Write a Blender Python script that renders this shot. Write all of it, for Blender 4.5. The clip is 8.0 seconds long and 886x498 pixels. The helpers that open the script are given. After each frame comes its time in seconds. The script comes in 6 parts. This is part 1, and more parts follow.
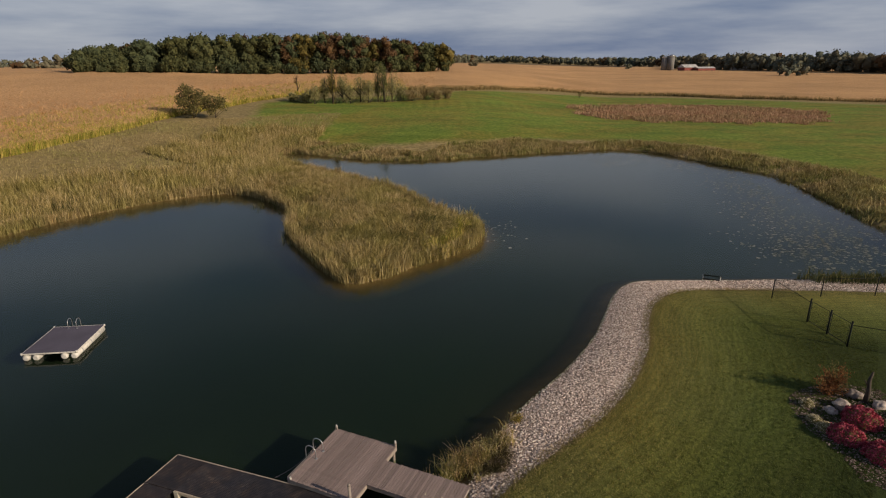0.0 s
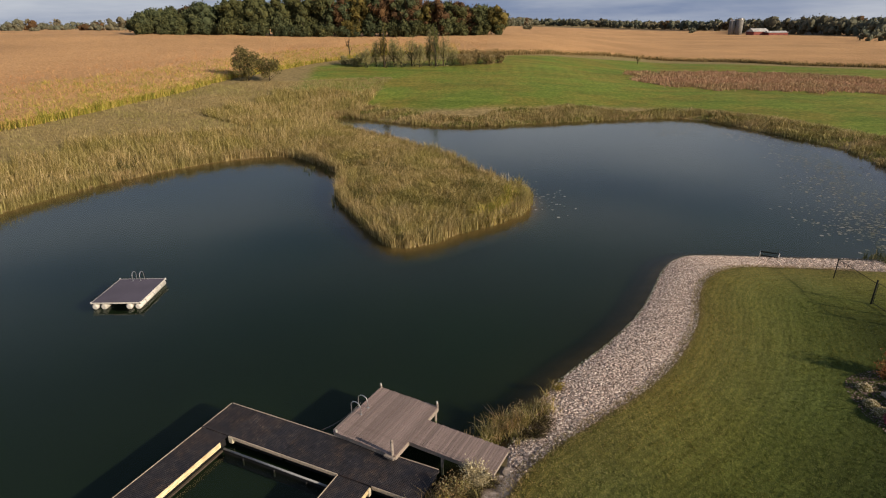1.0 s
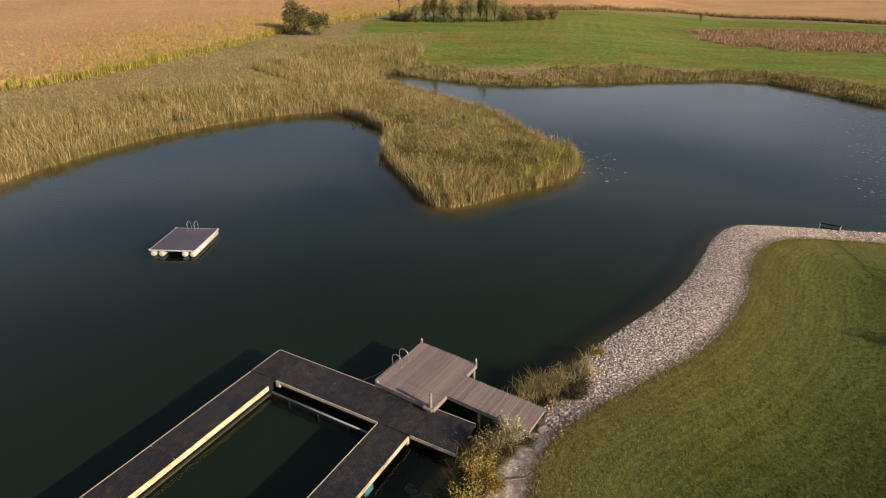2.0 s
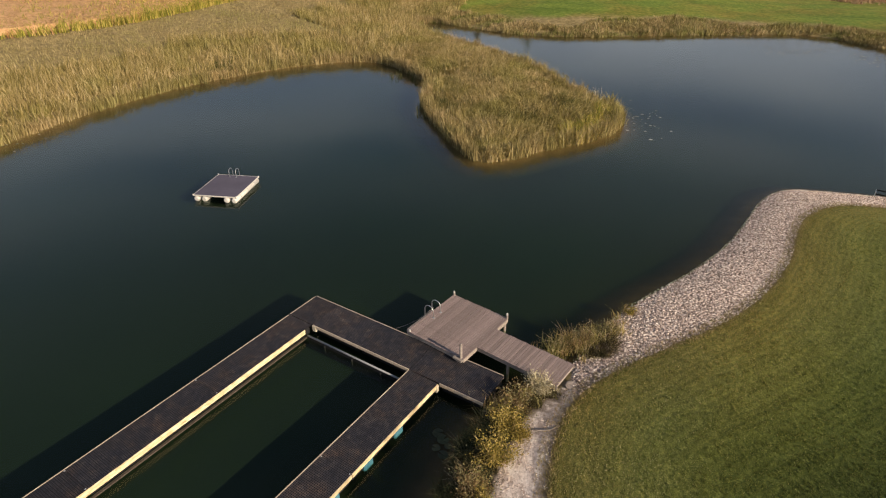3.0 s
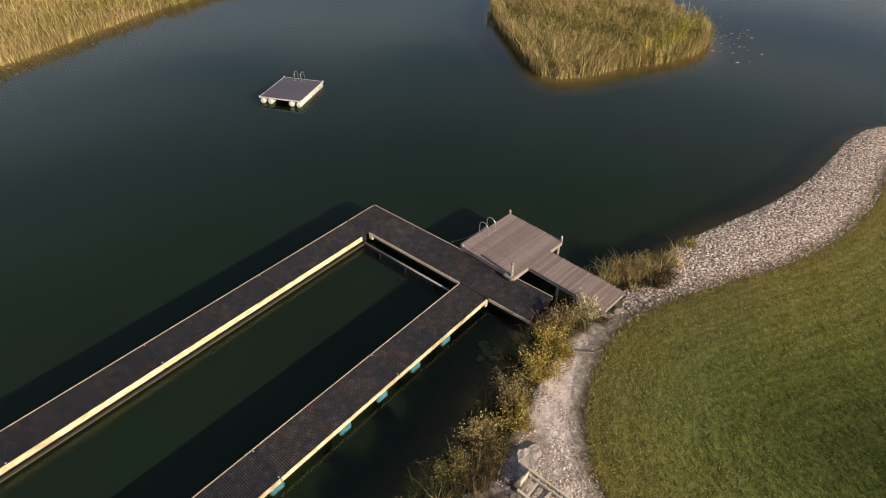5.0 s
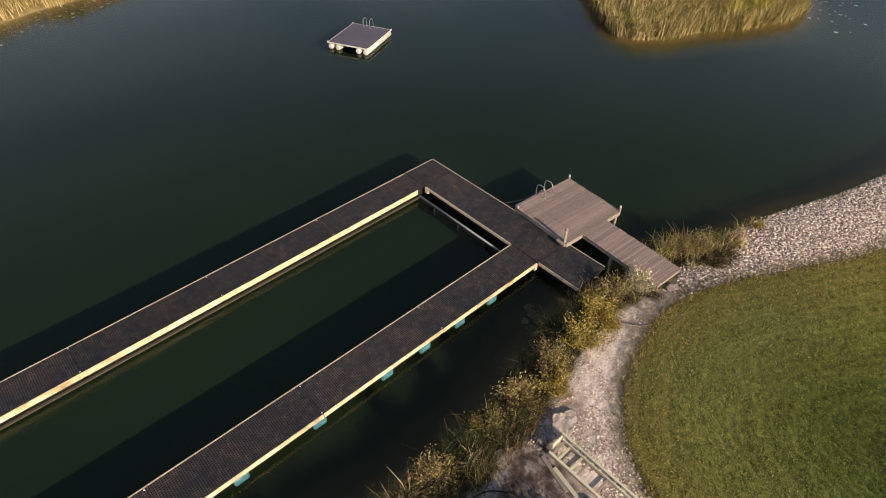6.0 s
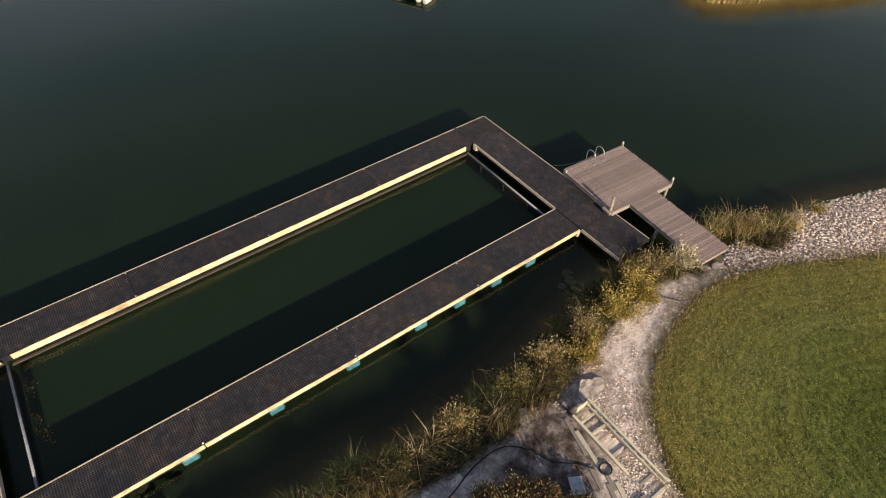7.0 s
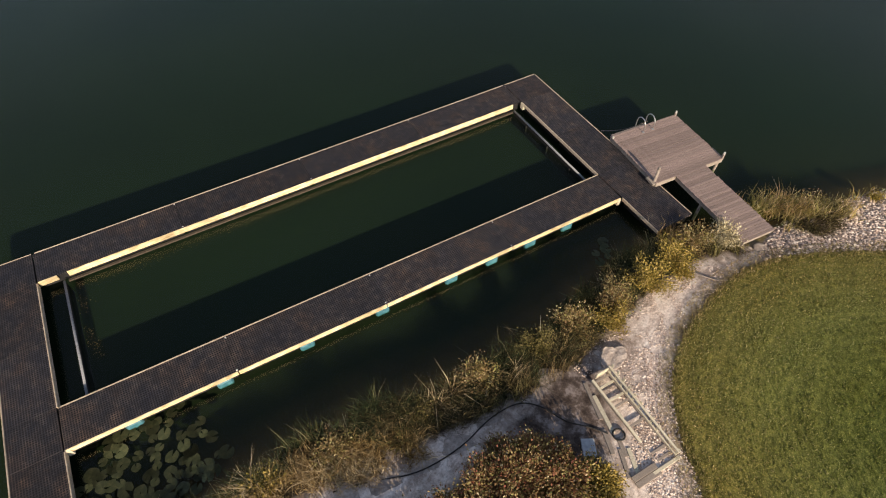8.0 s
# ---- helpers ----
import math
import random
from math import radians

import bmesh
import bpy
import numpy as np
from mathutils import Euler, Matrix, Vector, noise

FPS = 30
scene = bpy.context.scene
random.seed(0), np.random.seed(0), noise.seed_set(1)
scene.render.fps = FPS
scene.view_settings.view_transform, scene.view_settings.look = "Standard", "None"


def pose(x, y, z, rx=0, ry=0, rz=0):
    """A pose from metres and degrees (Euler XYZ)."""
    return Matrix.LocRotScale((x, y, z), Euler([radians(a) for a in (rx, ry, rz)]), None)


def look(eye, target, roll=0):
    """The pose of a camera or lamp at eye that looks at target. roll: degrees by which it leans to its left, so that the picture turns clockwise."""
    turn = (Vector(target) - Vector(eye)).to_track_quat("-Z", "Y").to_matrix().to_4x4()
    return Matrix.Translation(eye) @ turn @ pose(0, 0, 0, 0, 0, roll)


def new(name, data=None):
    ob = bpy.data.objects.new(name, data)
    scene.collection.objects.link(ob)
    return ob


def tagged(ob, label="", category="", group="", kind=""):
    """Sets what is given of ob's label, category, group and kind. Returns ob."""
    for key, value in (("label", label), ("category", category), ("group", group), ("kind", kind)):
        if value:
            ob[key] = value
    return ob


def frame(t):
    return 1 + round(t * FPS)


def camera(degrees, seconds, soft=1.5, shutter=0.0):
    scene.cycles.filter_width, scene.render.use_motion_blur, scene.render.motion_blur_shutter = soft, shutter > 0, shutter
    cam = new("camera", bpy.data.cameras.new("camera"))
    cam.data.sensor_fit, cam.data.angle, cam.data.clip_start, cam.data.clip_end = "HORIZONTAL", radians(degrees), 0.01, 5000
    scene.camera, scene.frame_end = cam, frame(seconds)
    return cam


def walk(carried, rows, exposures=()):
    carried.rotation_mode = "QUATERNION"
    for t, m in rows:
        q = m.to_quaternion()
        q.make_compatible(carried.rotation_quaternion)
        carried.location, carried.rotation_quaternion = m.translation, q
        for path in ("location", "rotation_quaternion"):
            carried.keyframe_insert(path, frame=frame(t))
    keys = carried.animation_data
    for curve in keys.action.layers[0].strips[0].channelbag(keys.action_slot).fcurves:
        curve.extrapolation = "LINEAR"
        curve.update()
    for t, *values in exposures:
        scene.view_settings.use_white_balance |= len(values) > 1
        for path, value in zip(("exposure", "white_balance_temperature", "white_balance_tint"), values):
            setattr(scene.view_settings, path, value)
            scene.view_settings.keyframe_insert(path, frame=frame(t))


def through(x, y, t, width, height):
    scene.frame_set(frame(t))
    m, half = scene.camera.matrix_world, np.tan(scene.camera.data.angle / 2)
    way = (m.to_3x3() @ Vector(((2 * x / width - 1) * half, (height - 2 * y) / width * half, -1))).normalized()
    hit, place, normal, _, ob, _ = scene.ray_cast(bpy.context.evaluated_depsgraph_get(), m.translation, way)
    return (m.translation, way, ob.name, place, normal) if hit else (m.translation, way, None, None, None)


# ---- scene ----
# ---------------------------------------------------------------- camera: a drone that hovers and turns
cam = camera(76.38, 8.0, soft=1.1)
# seconds, x, y, z, heading to the left, tilt, roll
FLIGHT = [
    (0.0, 0.00, 0.00, 20.00, 0.00, -18.68, -0.60),
    (0.5, -0.02, -0.05, 19.98, 2.47, -20.29, -0.55),
    (1.0, -0.04, -0.11, 19.96, 5.03, -21.95, -0.50),
    (1.5, -0.06, -0.17, 19.94, 7.54, -23.82, -0.44),
    (2.0, -0.08, -0.24, 19.92, 9.83, -25.91, -0.38),
    (2.2, -0.08, -0.27, 19.91, 10.77, -26.79, -0.35),
    (3.3, -0.03, -0.43, 19.87, 14.85, -31.70, -0.17),
    (3.5, -0.03, -0.45, 19.86, 15.44, -32.50, -0.14),
    (4.0, -0.04, -0.49, 19.86, 16.93, -34.52, -0.07),
    (4.5, -0.05, -0.50, 19.87, 18.54, -36.66, 0.01),
    (4.7, -0.05, -0.51, 19.88, 19.20, -37.52, 0.04),
    (5.8, -0.03, -0.52, 19.93, 26.52, -42.36, 0.23),
    (6.0, -0.01, -0.52, 19.94, 27.86, -43.19, 0.27),
    (6.5, 0.05, -0.54, 19.98, 31.13, -45.32, 0.38),
    (7.0, 0.15, -0.57, 20.03, 34.14, -47.54, 0.49),
    (7.5, 0.28, -0.60, 20.09, 36.93, -49.79, 0.62),
    (8.0, 0.42, -0.62, 20.16, 40.21, -51.94, 0.75),
]


def drone_pose(x, y, z, heading, tilt, roll):
    return pose(x, y, z, 0, 0, heading) @ pose(0, 0, 0, 90 + tilt, 0, 0) @ pose(0, 0, 0, 0, 0, roll)


EV = 0.5
walk(cam, [(row[0], drone_pose(*row[1:])) for row in FLIGHT],
     exposures=[(0.0, EV - 0.52), (0.5, EV - 0.36), (1.0, EV - 0.14), (1.5, EV - 0.04), (4.0, EV + 0.08), (8.0, EV + 0.25)])

# ---------------------------------------------------------------- light: low autumn sun from the right, thin streaky cloud
SUN_BEARING, SUN_HEIGHT = 118.0, 22.0
world = bpy.data.worlds.new("autumn_sky")
scene.world = world
world.use_nodes = True
wn, wl = world.node_tree.nodes, world.node_tree.links
sky = wn.new("ShaderNodeTexSky")
sky.sky_type, sky.sun_disc = "NISHITA", False
sky.sun_elevation, sky.sun_rotation = radians(SUN_HEIGHT), radians(SUN_BEARING)
sky.altitude, sky.air_density, sky.dust_density, sky.ozone_density = 200, 1.0, 1.2, 1.5
wc, wm, wz, wr, wx = [wn.new("ShaderNode" + k) for k in ("TexCoord", "Mapping", "TexNoise", "ValToRGB", "MixRGB")]
wm.inputs["Scale"].default_value = (1.3, 1.3, 9.0)
wm.inputs["Location"].default_value = (3.7, 1.9, 0.6)
wz.inputs["Scale"].default_value, wz.inputs["Detail"].default_value, wz.inputs["Roughness"].default_value = 1.7, 6, 0.55
wr.color_ramp.elements[0].position, wr.color_ramp.elements[1].position = 0.30, 0.62
wr.color_ramp.elements[0].color, wr.color_ramp.elements[1].color = (2.2, 3.1, 5.3, 1), (7.6, 8.0, 9.0, 1)
# the cloud lies low over the land; higher up the sky clears
ws, wg = wn.new("ShaderNodeSeparateXYZ"), wn.new("ShaderNodeMapRange")
wg.inputs["From Min"].default_value, wg.inputs["From Max"].default_value = 0.14, 0.46
wg.inputs["To Min"].default_value, wg.inputs["To Max"].default_value = 0.88, 0.20
wl.new(wc.outputs["Generated"], ws.inputs["Vector"])
wl.new(ws.outputs["Z"], wg.inputs["Value"])
wl.new(wg.outputs["Result"], wx.inputs["Fac"])
wl.new(wc.outputs["Generated"], wm.inputs["Vector"])
wl.new(wm.outputs["Vector"], wz.inputs["Vector"])
wl.new(wz.outputs["Fac"], wr.inputs["Fac"])
wl.new(wr.outputs["Color"], wx.inputs[2])
wl.new(sky.outputs["Color"], wx.inputs[1])
wl.new(wx.outputs["Color"], wn["Background"].inputs["Color"])
wn["Background"].inputs["Strength"].default_value = 0.058

sun = new("sun", bpy.data.lights.new("sun", "SUN"))
sun.data.energy, sun.data.angle, sun.data.color = 4.8, radians(0.6), (1.0, 0.82, 0.61)
_b, _h = radians(SUN_BEARING), radians(SUN_HEIGHT)
sun.matrix_world = look((0, 0, 60), Vector((0, 0, 60)) - Vector((math.sin(_b) * math.cos(_h), math.cos(_b) * math.cos(_h), math.sin(_h))))

# ---------------------------------------------------------------- materials
def material(name, rough=0.8, metal=0.0, specular=0.3):
    m = bpy.data.materials.new(name)
    m.use_nodes = True
    b = m.node_tree.nodes["Principled BSDF"]
    b.inputs["Roughness"].default_value, b.inputs["Metallic"].default_value = rough, metal
    b.inputs["Specular IOR Level"].default_value = specular
    return m


def node(m, kind, **inputs):
    n = m.node_tree.nodes.new("ShaderNode" + kind)
    for key, value in inputs.items():
        n.inputs[key.replace("_", " ")].default_value = value
    return n


def wire(m, a, b):
    m.node_tree.links.new(a, b)


def shader(m):
    return m.node_tree.nodes["Principled BSDF"]


def ramp_node(m, fac, stops):
    """Colours along a value: stops of (place, (r, g, b))."""
    r = node(m, "ValToRGB")
    e = r.color_ramp.elements
    while len(e) < len(stops):
        e.new(0.5)
    for k, (place, colour) in enumerate(stops):
        e[k].position, e[k].color = place, (*colour, 1)
    wire(m, fac, r.inputs["Fac"])
    return r.outputs["Color"]


def noise_node(m, scale, detail=4, rough=0.6, stretch=None, turn=0.0):
    n = node(m, "TexNoise", Scale=scale, Detail=detail, Roughness=rough)
    c = node(m, "TexCoord")
    if stretch or turn:
        p = node(m, "Mapping")
        p.inputs["Scale"].default_value = stretch or (1, 1, 1)
        p.inputs["Rotation"].default_value = (0, 0, radians(turn))
        wire(m, c.outputs["Object"], p.inputs["Vector"])
        wire(m, p.outputs["Vector"], n.inputs["Vector"])
    else:
        wire(m, c.outputs["Object"], n.inputs["Vector"])
    return n.outputs["Fac"]


def mix_node(m, fac, a, b, how="MIX"):
    x = node(m, "MixRGB")
    x.blend_type = how
    for k, v in ((0, fac), (1, a), (2, b)):
        if isinstance(v, (int, float)):
            x.inputs[k].default_value = v
        elif isinstance(v, tuple):
            x.inputs[k].default_value = (*v, 1)
        else:
            wire(m, v, x.inputs[k])
    return x.outputs["Color"]


def math_node(m, how, a, b=None):
    x = node(m, "Math")
    x.operation = how
    for k, v in ((0, a), (1, b)):
        if isinstance(v, (int, float)):
            x.inputs[k].default_value = v
        elif v is not None:
            wire(m, v, x.inputs[k])
    return x.outputs["Value"]


def bump_node(m, height, strength, distance):
    b = node(m, "Bump", Strength=strength, Distance=distance)
    wire(m, height, b.inputs["Height"])
    wire(m, b.outputs["Normal"], shader(m).inputs["Normal"])
    return b


def speckled(name, dark, mid, light, scale, rough=0.8, bump=0.3, depth=0.01, metal=0.0, stretch=None, specular=0.3, blotch=0.25, blotch_scale=0.6):
    """A surface with grain at one scale and blotches at a larger one."""
    m = material(name, rough, metal, specular)
    g = noise_node(m, scale, 5, 0.65, stretch)
    colour = ramp_node(m, g, [(0.3, dark), (0.5, mid), (0.72, light)])
    big = ramp_node(m, noise_node(m, blotch_scale, 3), [(0.3, (1 - blotch,) * 3), (0.7, (1 + blotch * 0.4,) * 3)])
    colour = mix_node(m, 1.0, colour, big, "MULTIPLY")
    wire(m, colour, shader(m).inputs["Base Color"])
    if bump:
        bump_node(m, g, bump, depth)
    return m


def island_coloured(name, stops, rough=0.75, specular=0.2, patch=None, patch_scale=0.12, through=0.0):
    """For blades, leaves and stones: each loose piece takes its own colour along the stops; patches of another tone drift over the whole."""
    m = material(name, rough, 0, specular)
    geo = node(m, "NewGeometry")
    colour = ramp_node(m, geo.outputs["Random Per Island"], stops)
    if patch:
        spread = ramp_node(m, noise_node(m, patch_scale, 4, 0.6), [(0.42, (0, 0, 0)), (0.62, (1, 1, 1))])
        colour = mix_node(m, spread, colour, mix_node(m, 1.0, colour, patch, "MULTIPLY"))
    wire(m, colour, shader(m).inputs["Base Color"])
    if through:
        t = node(m, "BsdfTranslucent")
        wire(m, colour, t.inputs["Color"])
        x = node(m, "MixShader", Fac=through)
        wire(m, shader(m).outputs["BSDF"], x.inputs[1])
        wire(m, t.outputs["BSDF"], x.inputs[2])
        wire(m, x.outputs["Shader"], m.node_tree.nodes["Material Output"].inputs["Surface"])
    return m


def piece_coloured(name, dark, mid, light, scale, rough=0.8, stretch=None, bump=0.4, depth=0.005, spread=0.35, specular=0.3):
    """For boards and panels: grain, and each object a little lighter or darker."""
    m = material(name, rough, 0, specular)
    g = noise_node(m, scale, 6, 0.7, stretch)
    colour = ramp_node(m, g, [(0.28, dark), (0.5, mid), (0.75, light)])
    info = node(m, "ObjectInfo")
    tone = ramp_node(m, info.outputs["Random"], [(0.0, (1 - spread,) * 3), (1.0, (1 + spread * 0.5,) * 3)])
    wire(m, mix_node(m, 1.0, colour, tone, "MULTIPLY"), shader(m).inputs["Base Color"])
    bump_node(m, g, bump, depth)
    return m


M_BOARD = piece_coloured("weathered_board", (0.105, 0.076, 0.070), (0.25, 0.190, 0.174), (0.44, 0.36, 0.335), 13, 0.85, (5, 1.3, 5), spread=0.22)
M_POST = speckled("weathered_post", (0.16, 0.13, 0.11), (0.27, 0.23, 0.20), (0.38, 0.34, 0.30), 14, 0.85, stretch=(4, 4, 0.5))
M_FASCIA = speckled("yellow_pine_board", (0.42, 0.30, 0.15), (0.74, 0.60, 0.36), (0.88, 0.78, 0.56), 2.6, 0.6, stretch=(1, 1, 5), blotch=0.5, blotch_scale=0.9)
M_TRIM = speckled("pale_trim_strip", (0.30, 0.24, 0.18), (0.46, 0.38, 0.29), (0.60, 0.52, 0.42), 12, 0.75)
M_FLOAT = speckled("blue_float_plastic", (0.03, 0.10, 0.14), (0.05, 0.16, 0.21), (0.10, 0.24, 0.29), 5, 0.45, bump=0.1)
M_PIPE = speckled("grey_pipe", (0.17, 0.18, 0.20), (0.25, 0.26, 0.28), (0.33, 0.34, 0.36), 12, 0.45, bump=0.1)
M_BLACK = speckled("black_panel", (0.008, 0.008, 0.009), (0.014, 0.014, 0.016), (0.03, 0.03, 0.03), 8, 0.6, bump=0.15)
M_STEEL = speckled("galvanised_steel", (0.45, 0.45, 0.45), (0.6, 0.6, 0.6), (0.72, 0.72, 0.72), 20, 0.35, metal=0.85, bump=0.05)
M_WHITE = speckled("white_plastic", (0.40, 0.385, 0.35), (0.52, 0.50, 0.46), (0.62, 0.60, 0.56), 6, 0.5, bump=0.08)
M_CARPET = speckled("grey_deck_carpet", (0.078, 0.072, 0.10), (0.105, 0.097, 0.13), (0.14, 0.13, 0.16), 30, 0.95, bump=0.3, depth=0.004, blotch=0.15, specular=0.1)
M_CREAM = speckled("cream_timber", (0.42, 0.37, 0.27), (0.58, 0.53, 0.41), (0.7, 0.65, 0.53), 9, 0.75, stretch=(3, 0.6, 3))
M_RUBBER = speckled("black_rubber", (0.012, 0.012, 0.012), (0.02, 0.02, 0.02), (0.03, 0.03, 0.03), 15, 0.6, bump=0.1)
M_DARKMETAL = speckled("dark_green_metal", (0.008, 0.011, 0.010), (0.013, 0.017, 0.016), (0.022, 0.027, 0.025), 12, 0.7, bump=0.05, specular=0.15)
M_SLAB = piece_coloured("flat_stone", (0.20, 0.165, 0.145), (0.36, 0.305, 0.27), (0.56, 0.49, 0.445), 5.5, 0.9, None, 1.0, 0.05)
M_ROCK = island_coloured("loose_stones", [(0.0, (0.16, 0.115, 0.092)), (0.25, (0.46, 0.355, 0.295)), (0.7, (0.72, 0.595, 0.515)), (1.0, (0.92, 0.83, 0.75))], 0.9, 0.2)


def grating_material():
    """Black plastic grating: small square holes between bright worn ribs."""
    m = material("black_grating", 0.6, 0, 0.25)
    c = node(m, "TexCoord")
    s = node(m, "SeparateXYZ")
    wire(m, c.outputs["Object"], s.inputs["Vector"])
    holes = []
    for axis, pitch in (("X", 0.088), ("Y", 0.088)):
        saw = math_node(m, "FRACT", math_node(m, "DIVIDE", s.outputs[axis], pitch))
        holes.append(math_node(m, "GREATER_THAN", saw, 0.34))
    hole = math_node(m, "MULTIPLY", holes[0], holes[1])
    wear = noise_node(m, 3.2, 7, 0.75)
    rib = ramp_node(m, wear, [(0.3, (0.015, 0.0145, 0.017)), (0.5, (0.042, 0.038, 0.041)), (0.64, (0.092, 0.077, 0.070)), (0.78, (0.24, 0.195, 0.16))])
    info = node(m, "ObjectInfo")
    tone = ramp_node(m, info.outputs["Random"], [(0.0, (0.75,) * 3), (1.0, (1.25,) * 3)])
    rib = mix_node(m, 1.0, rib, tone, "MULTIPLY")
    rib = mix_node(m, 1.0, rib, ramp_node(m, noise_node(m, 0.9, 5, 0.7), [(0.34, (0.55, 0.62, 0.82)), (0.5, (0.85, 0.86, 0.92)), (0.66, (1.4, 1.12, 0.92))]), "MULTIPLY")
    wire(m, mix_node(m, hole, rib, (0.004, 0.004, 0.005)), shader(m).inputs["Base Color"])
    bump_node(m, math_node(m, "SUBTRACT", 1.0, hole), 0.6, 0.02)
    return m


M_GRATING = grating_material()


def water_material():
    """Peaty pond water: a rippled surface that mirrors the sky and lets some light down to the murk below."""
    m = bpy.data.materials.new("pond_water")
    m.use_nodes = True
    m.node_tree.nodes.remove(shader(m))
    fine = noise_node(m, 2.6, 4, 0.55, (1.0, 1.8, 1.0), 30)
    wide = noise_node(m, 0.35, 3, 0.5)
    breeze = ramp_node(m, noise_node(m, 0.03, 3), [(0.35, (0.3,) * 3), (0.65, (1.0,) * 3)])
    height = math_node(m, "ADD", math_node(m, "MULTIPLY", fine, breeze), math_node(m, "MULTIPLY", wide, 0.5))
    ripple = node(m, "Bump", Strength=0.13, Distance=0.05)
    wire(m, height, ripple.inputs["Height"])
    mirror = node(m, "BsdfGlossy", Roughness=0.06)
    clear = node(m, "BsdfTransparent", Color=(0.70, 0.80, 0.64, 1))
    edge = node(m, "LayerWeight", Blend=0.5)
    for n in (mirror, edge):
        wire(m, ripple.outputs["Normal"], n.inputs["Normal"])
    gloss = math_node(m, "ADD", math_node(m, "MULTIPLY", math_node(m, "POWER", edge.outputs["Facing"], 5.0), 0.97), 0.022)
    x = node(m, "MixShader")
    wire(m, gloss, x.inputs[0])
    wire(m, clear.outputs["BSDF"], x.inputs[1])
    wire(m, mirror.outputs["BSDF"], x.inputs[2])
    wire(m, x.outputs["Shader"], m.node_tree.nodes["Material Output"].inputs["Surface"])
    return m


M_WATER = water_material()


def ground_material():
    """One skin for the land: lawn, stony bank, mud, meadow, stubble and rough grass by their plans, with ragged borders."""
    m = material("land", 0.95, 0, 0.15)

    def zone(name, ragged, scale, soft):
        a = node(m, "Attribute")
        a.attribute_name = name
        n = math_node(m, "MULTIPLY", math_node(m, "SUBTRACT", noise_node(m, scale, 5, 0.7), 0.5), ragged)
        v = math_node(m, "ADD", a.outputs["Fac"], n)
        r = node(m, "MapRange")
        r.inputs["From Min"].default_value, r.inputs["From Max"].default_value = -soft, soft
        wire(m, v, r.inputs["Value"])
        return r.outputs["Result"]

    fine, mid, big = noise_node(m, 9, 6, 0.75), noise_node(m, 1.1, 5, 0.65), noise_node(m, 0.13, 4, 0.6)
    rough = ramp_node(m, mid, [(0.3, (0.14, 0.108, 0.045)), (0.5, (0.24, 0.185, 0.082)), (0.7, (0.36, 0.275, 0.135))])
    lawn = ramp_node(m, noise_node(m, 17, 5, 0.8), [(0.3, (0.034, 0.042, 0.012)), (0.5, (0.096, 0.106, 0.028)), (0.7, (0.23, 0.215, 0.08))])
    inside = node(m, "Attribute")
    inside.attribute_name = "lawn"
    # dry yellow rim, then green darkened further in: shade put into the colour
    dry_to_shade = ramp_node(m, math_node(m, "ADD", math_node(m, "DIVIDE", inside.outputs["Fac"], 11.0), math_node(m, "MULTIPLY", math_node(m, "SUBTRACT", big, 0.5), 0.5)), [(0.04, (1.42, 1.27, 1.3)), (0.3, (1.2, 1.24, 1.2)), (0.6, (0.75, 0.90, 0.74)), (1.0, (0.27, 0.39, 0.31))])
    lawn = mix_node(m, 1.0, lawn, dry_to_shade, "MULTIPLY")
    swath = math_node(m, "SINE", math_node(m, "ADD", math_node(m, "MULTIPLY", inside.outputs["Fac"], 5.2), math_node(m, "MULTIPLY", mid, 5.0)))
    lawn = mix_node(m, 1.0, lawn, ramp_node(m, math_node(m, "ADD", math_node(m, "MULTIPLY", swath, 0.5), 0.5), [(0.0, (0.95,) * 3), (1.0, (1.05,) * 3)]), "MULTIPLY")
    lawn = mix_node(m, ramp_node(m, big, [(0.35, (0, 0, 0)), (0.7, (0.4,) * 3)]), lawn, mix_node(m, 1.0, lawn, (1.55, 1.15, 0.8), "MULTIPLY"))
    arcs = math_node(m, "SINE", math_node(m, "ADD", math_node(m, "MULTIPLY", inside.outputs["Fac"], 17.0), math_node(m, "MULTIPLY", noise_node(m, 0.7, 6, 0.75), 16.0)))
    lawn = mix_node(m, 1.0, lawn, ramp_node(m, math_node(m, "ADD", math_node(m, "MULTIPLY", arcs, 0.5), 0.5), [(0.0, (0.86, 0.88, 0.86)), (1.0, (1.13, 1.11, 1.09))]), "MULTIPLY")
    tuft = noise_node(m, 4.5, 5, 0.75, (2.2, 0.7, 1), -28)
    lawn = mix_node(m, 1.0, lawn, ramp_node(m, tuft, [(0.34, (0.74, 0.77, 0.74)), (0.5, (1.04, 1.03, 1.03)), (0.66, (1.35, 1.28, 1.2))]), "MULTIPLY")
    mow = noise_node(m, 0.45, 4, 0.6, (1.6, 0.25, 1), -32)
    lawn = mix_node(m, 1.0, lawn, ramp_node(m, mow, [(0.35, (0.88,) * 3), (0.65, (1.1,) * 3)]), "MULTIPLY")
    def pebbles(scale, stops):
        """Small stones: each cell its own tone, with dark joints between."""
        cell, gap = node(m, "TexVoronoi", Scale=scale), node(m, "TexVoronoi", Scale=scale)
        gap.feature = "DISTANCE_TO_EDGE"
        c = node(m, "TexCoord")
        for v in (cell, gap):
            wire(m, c.outputs["Object"], v.inputs["Vector"])
        s = node(m, "SeparateColor")
        wire(m, cell.outputs["Color"], s.inputs["Color"])
        tone = ramp_node(m, s.outputs["Red"], stops)
        return mix_node(m, 1.0, tone, ramp_node(m, gap.outputs["Distance"], [(0.02, (0.3,) * 3), (0.16, (1,) * 3)]), "MULTIPLY")

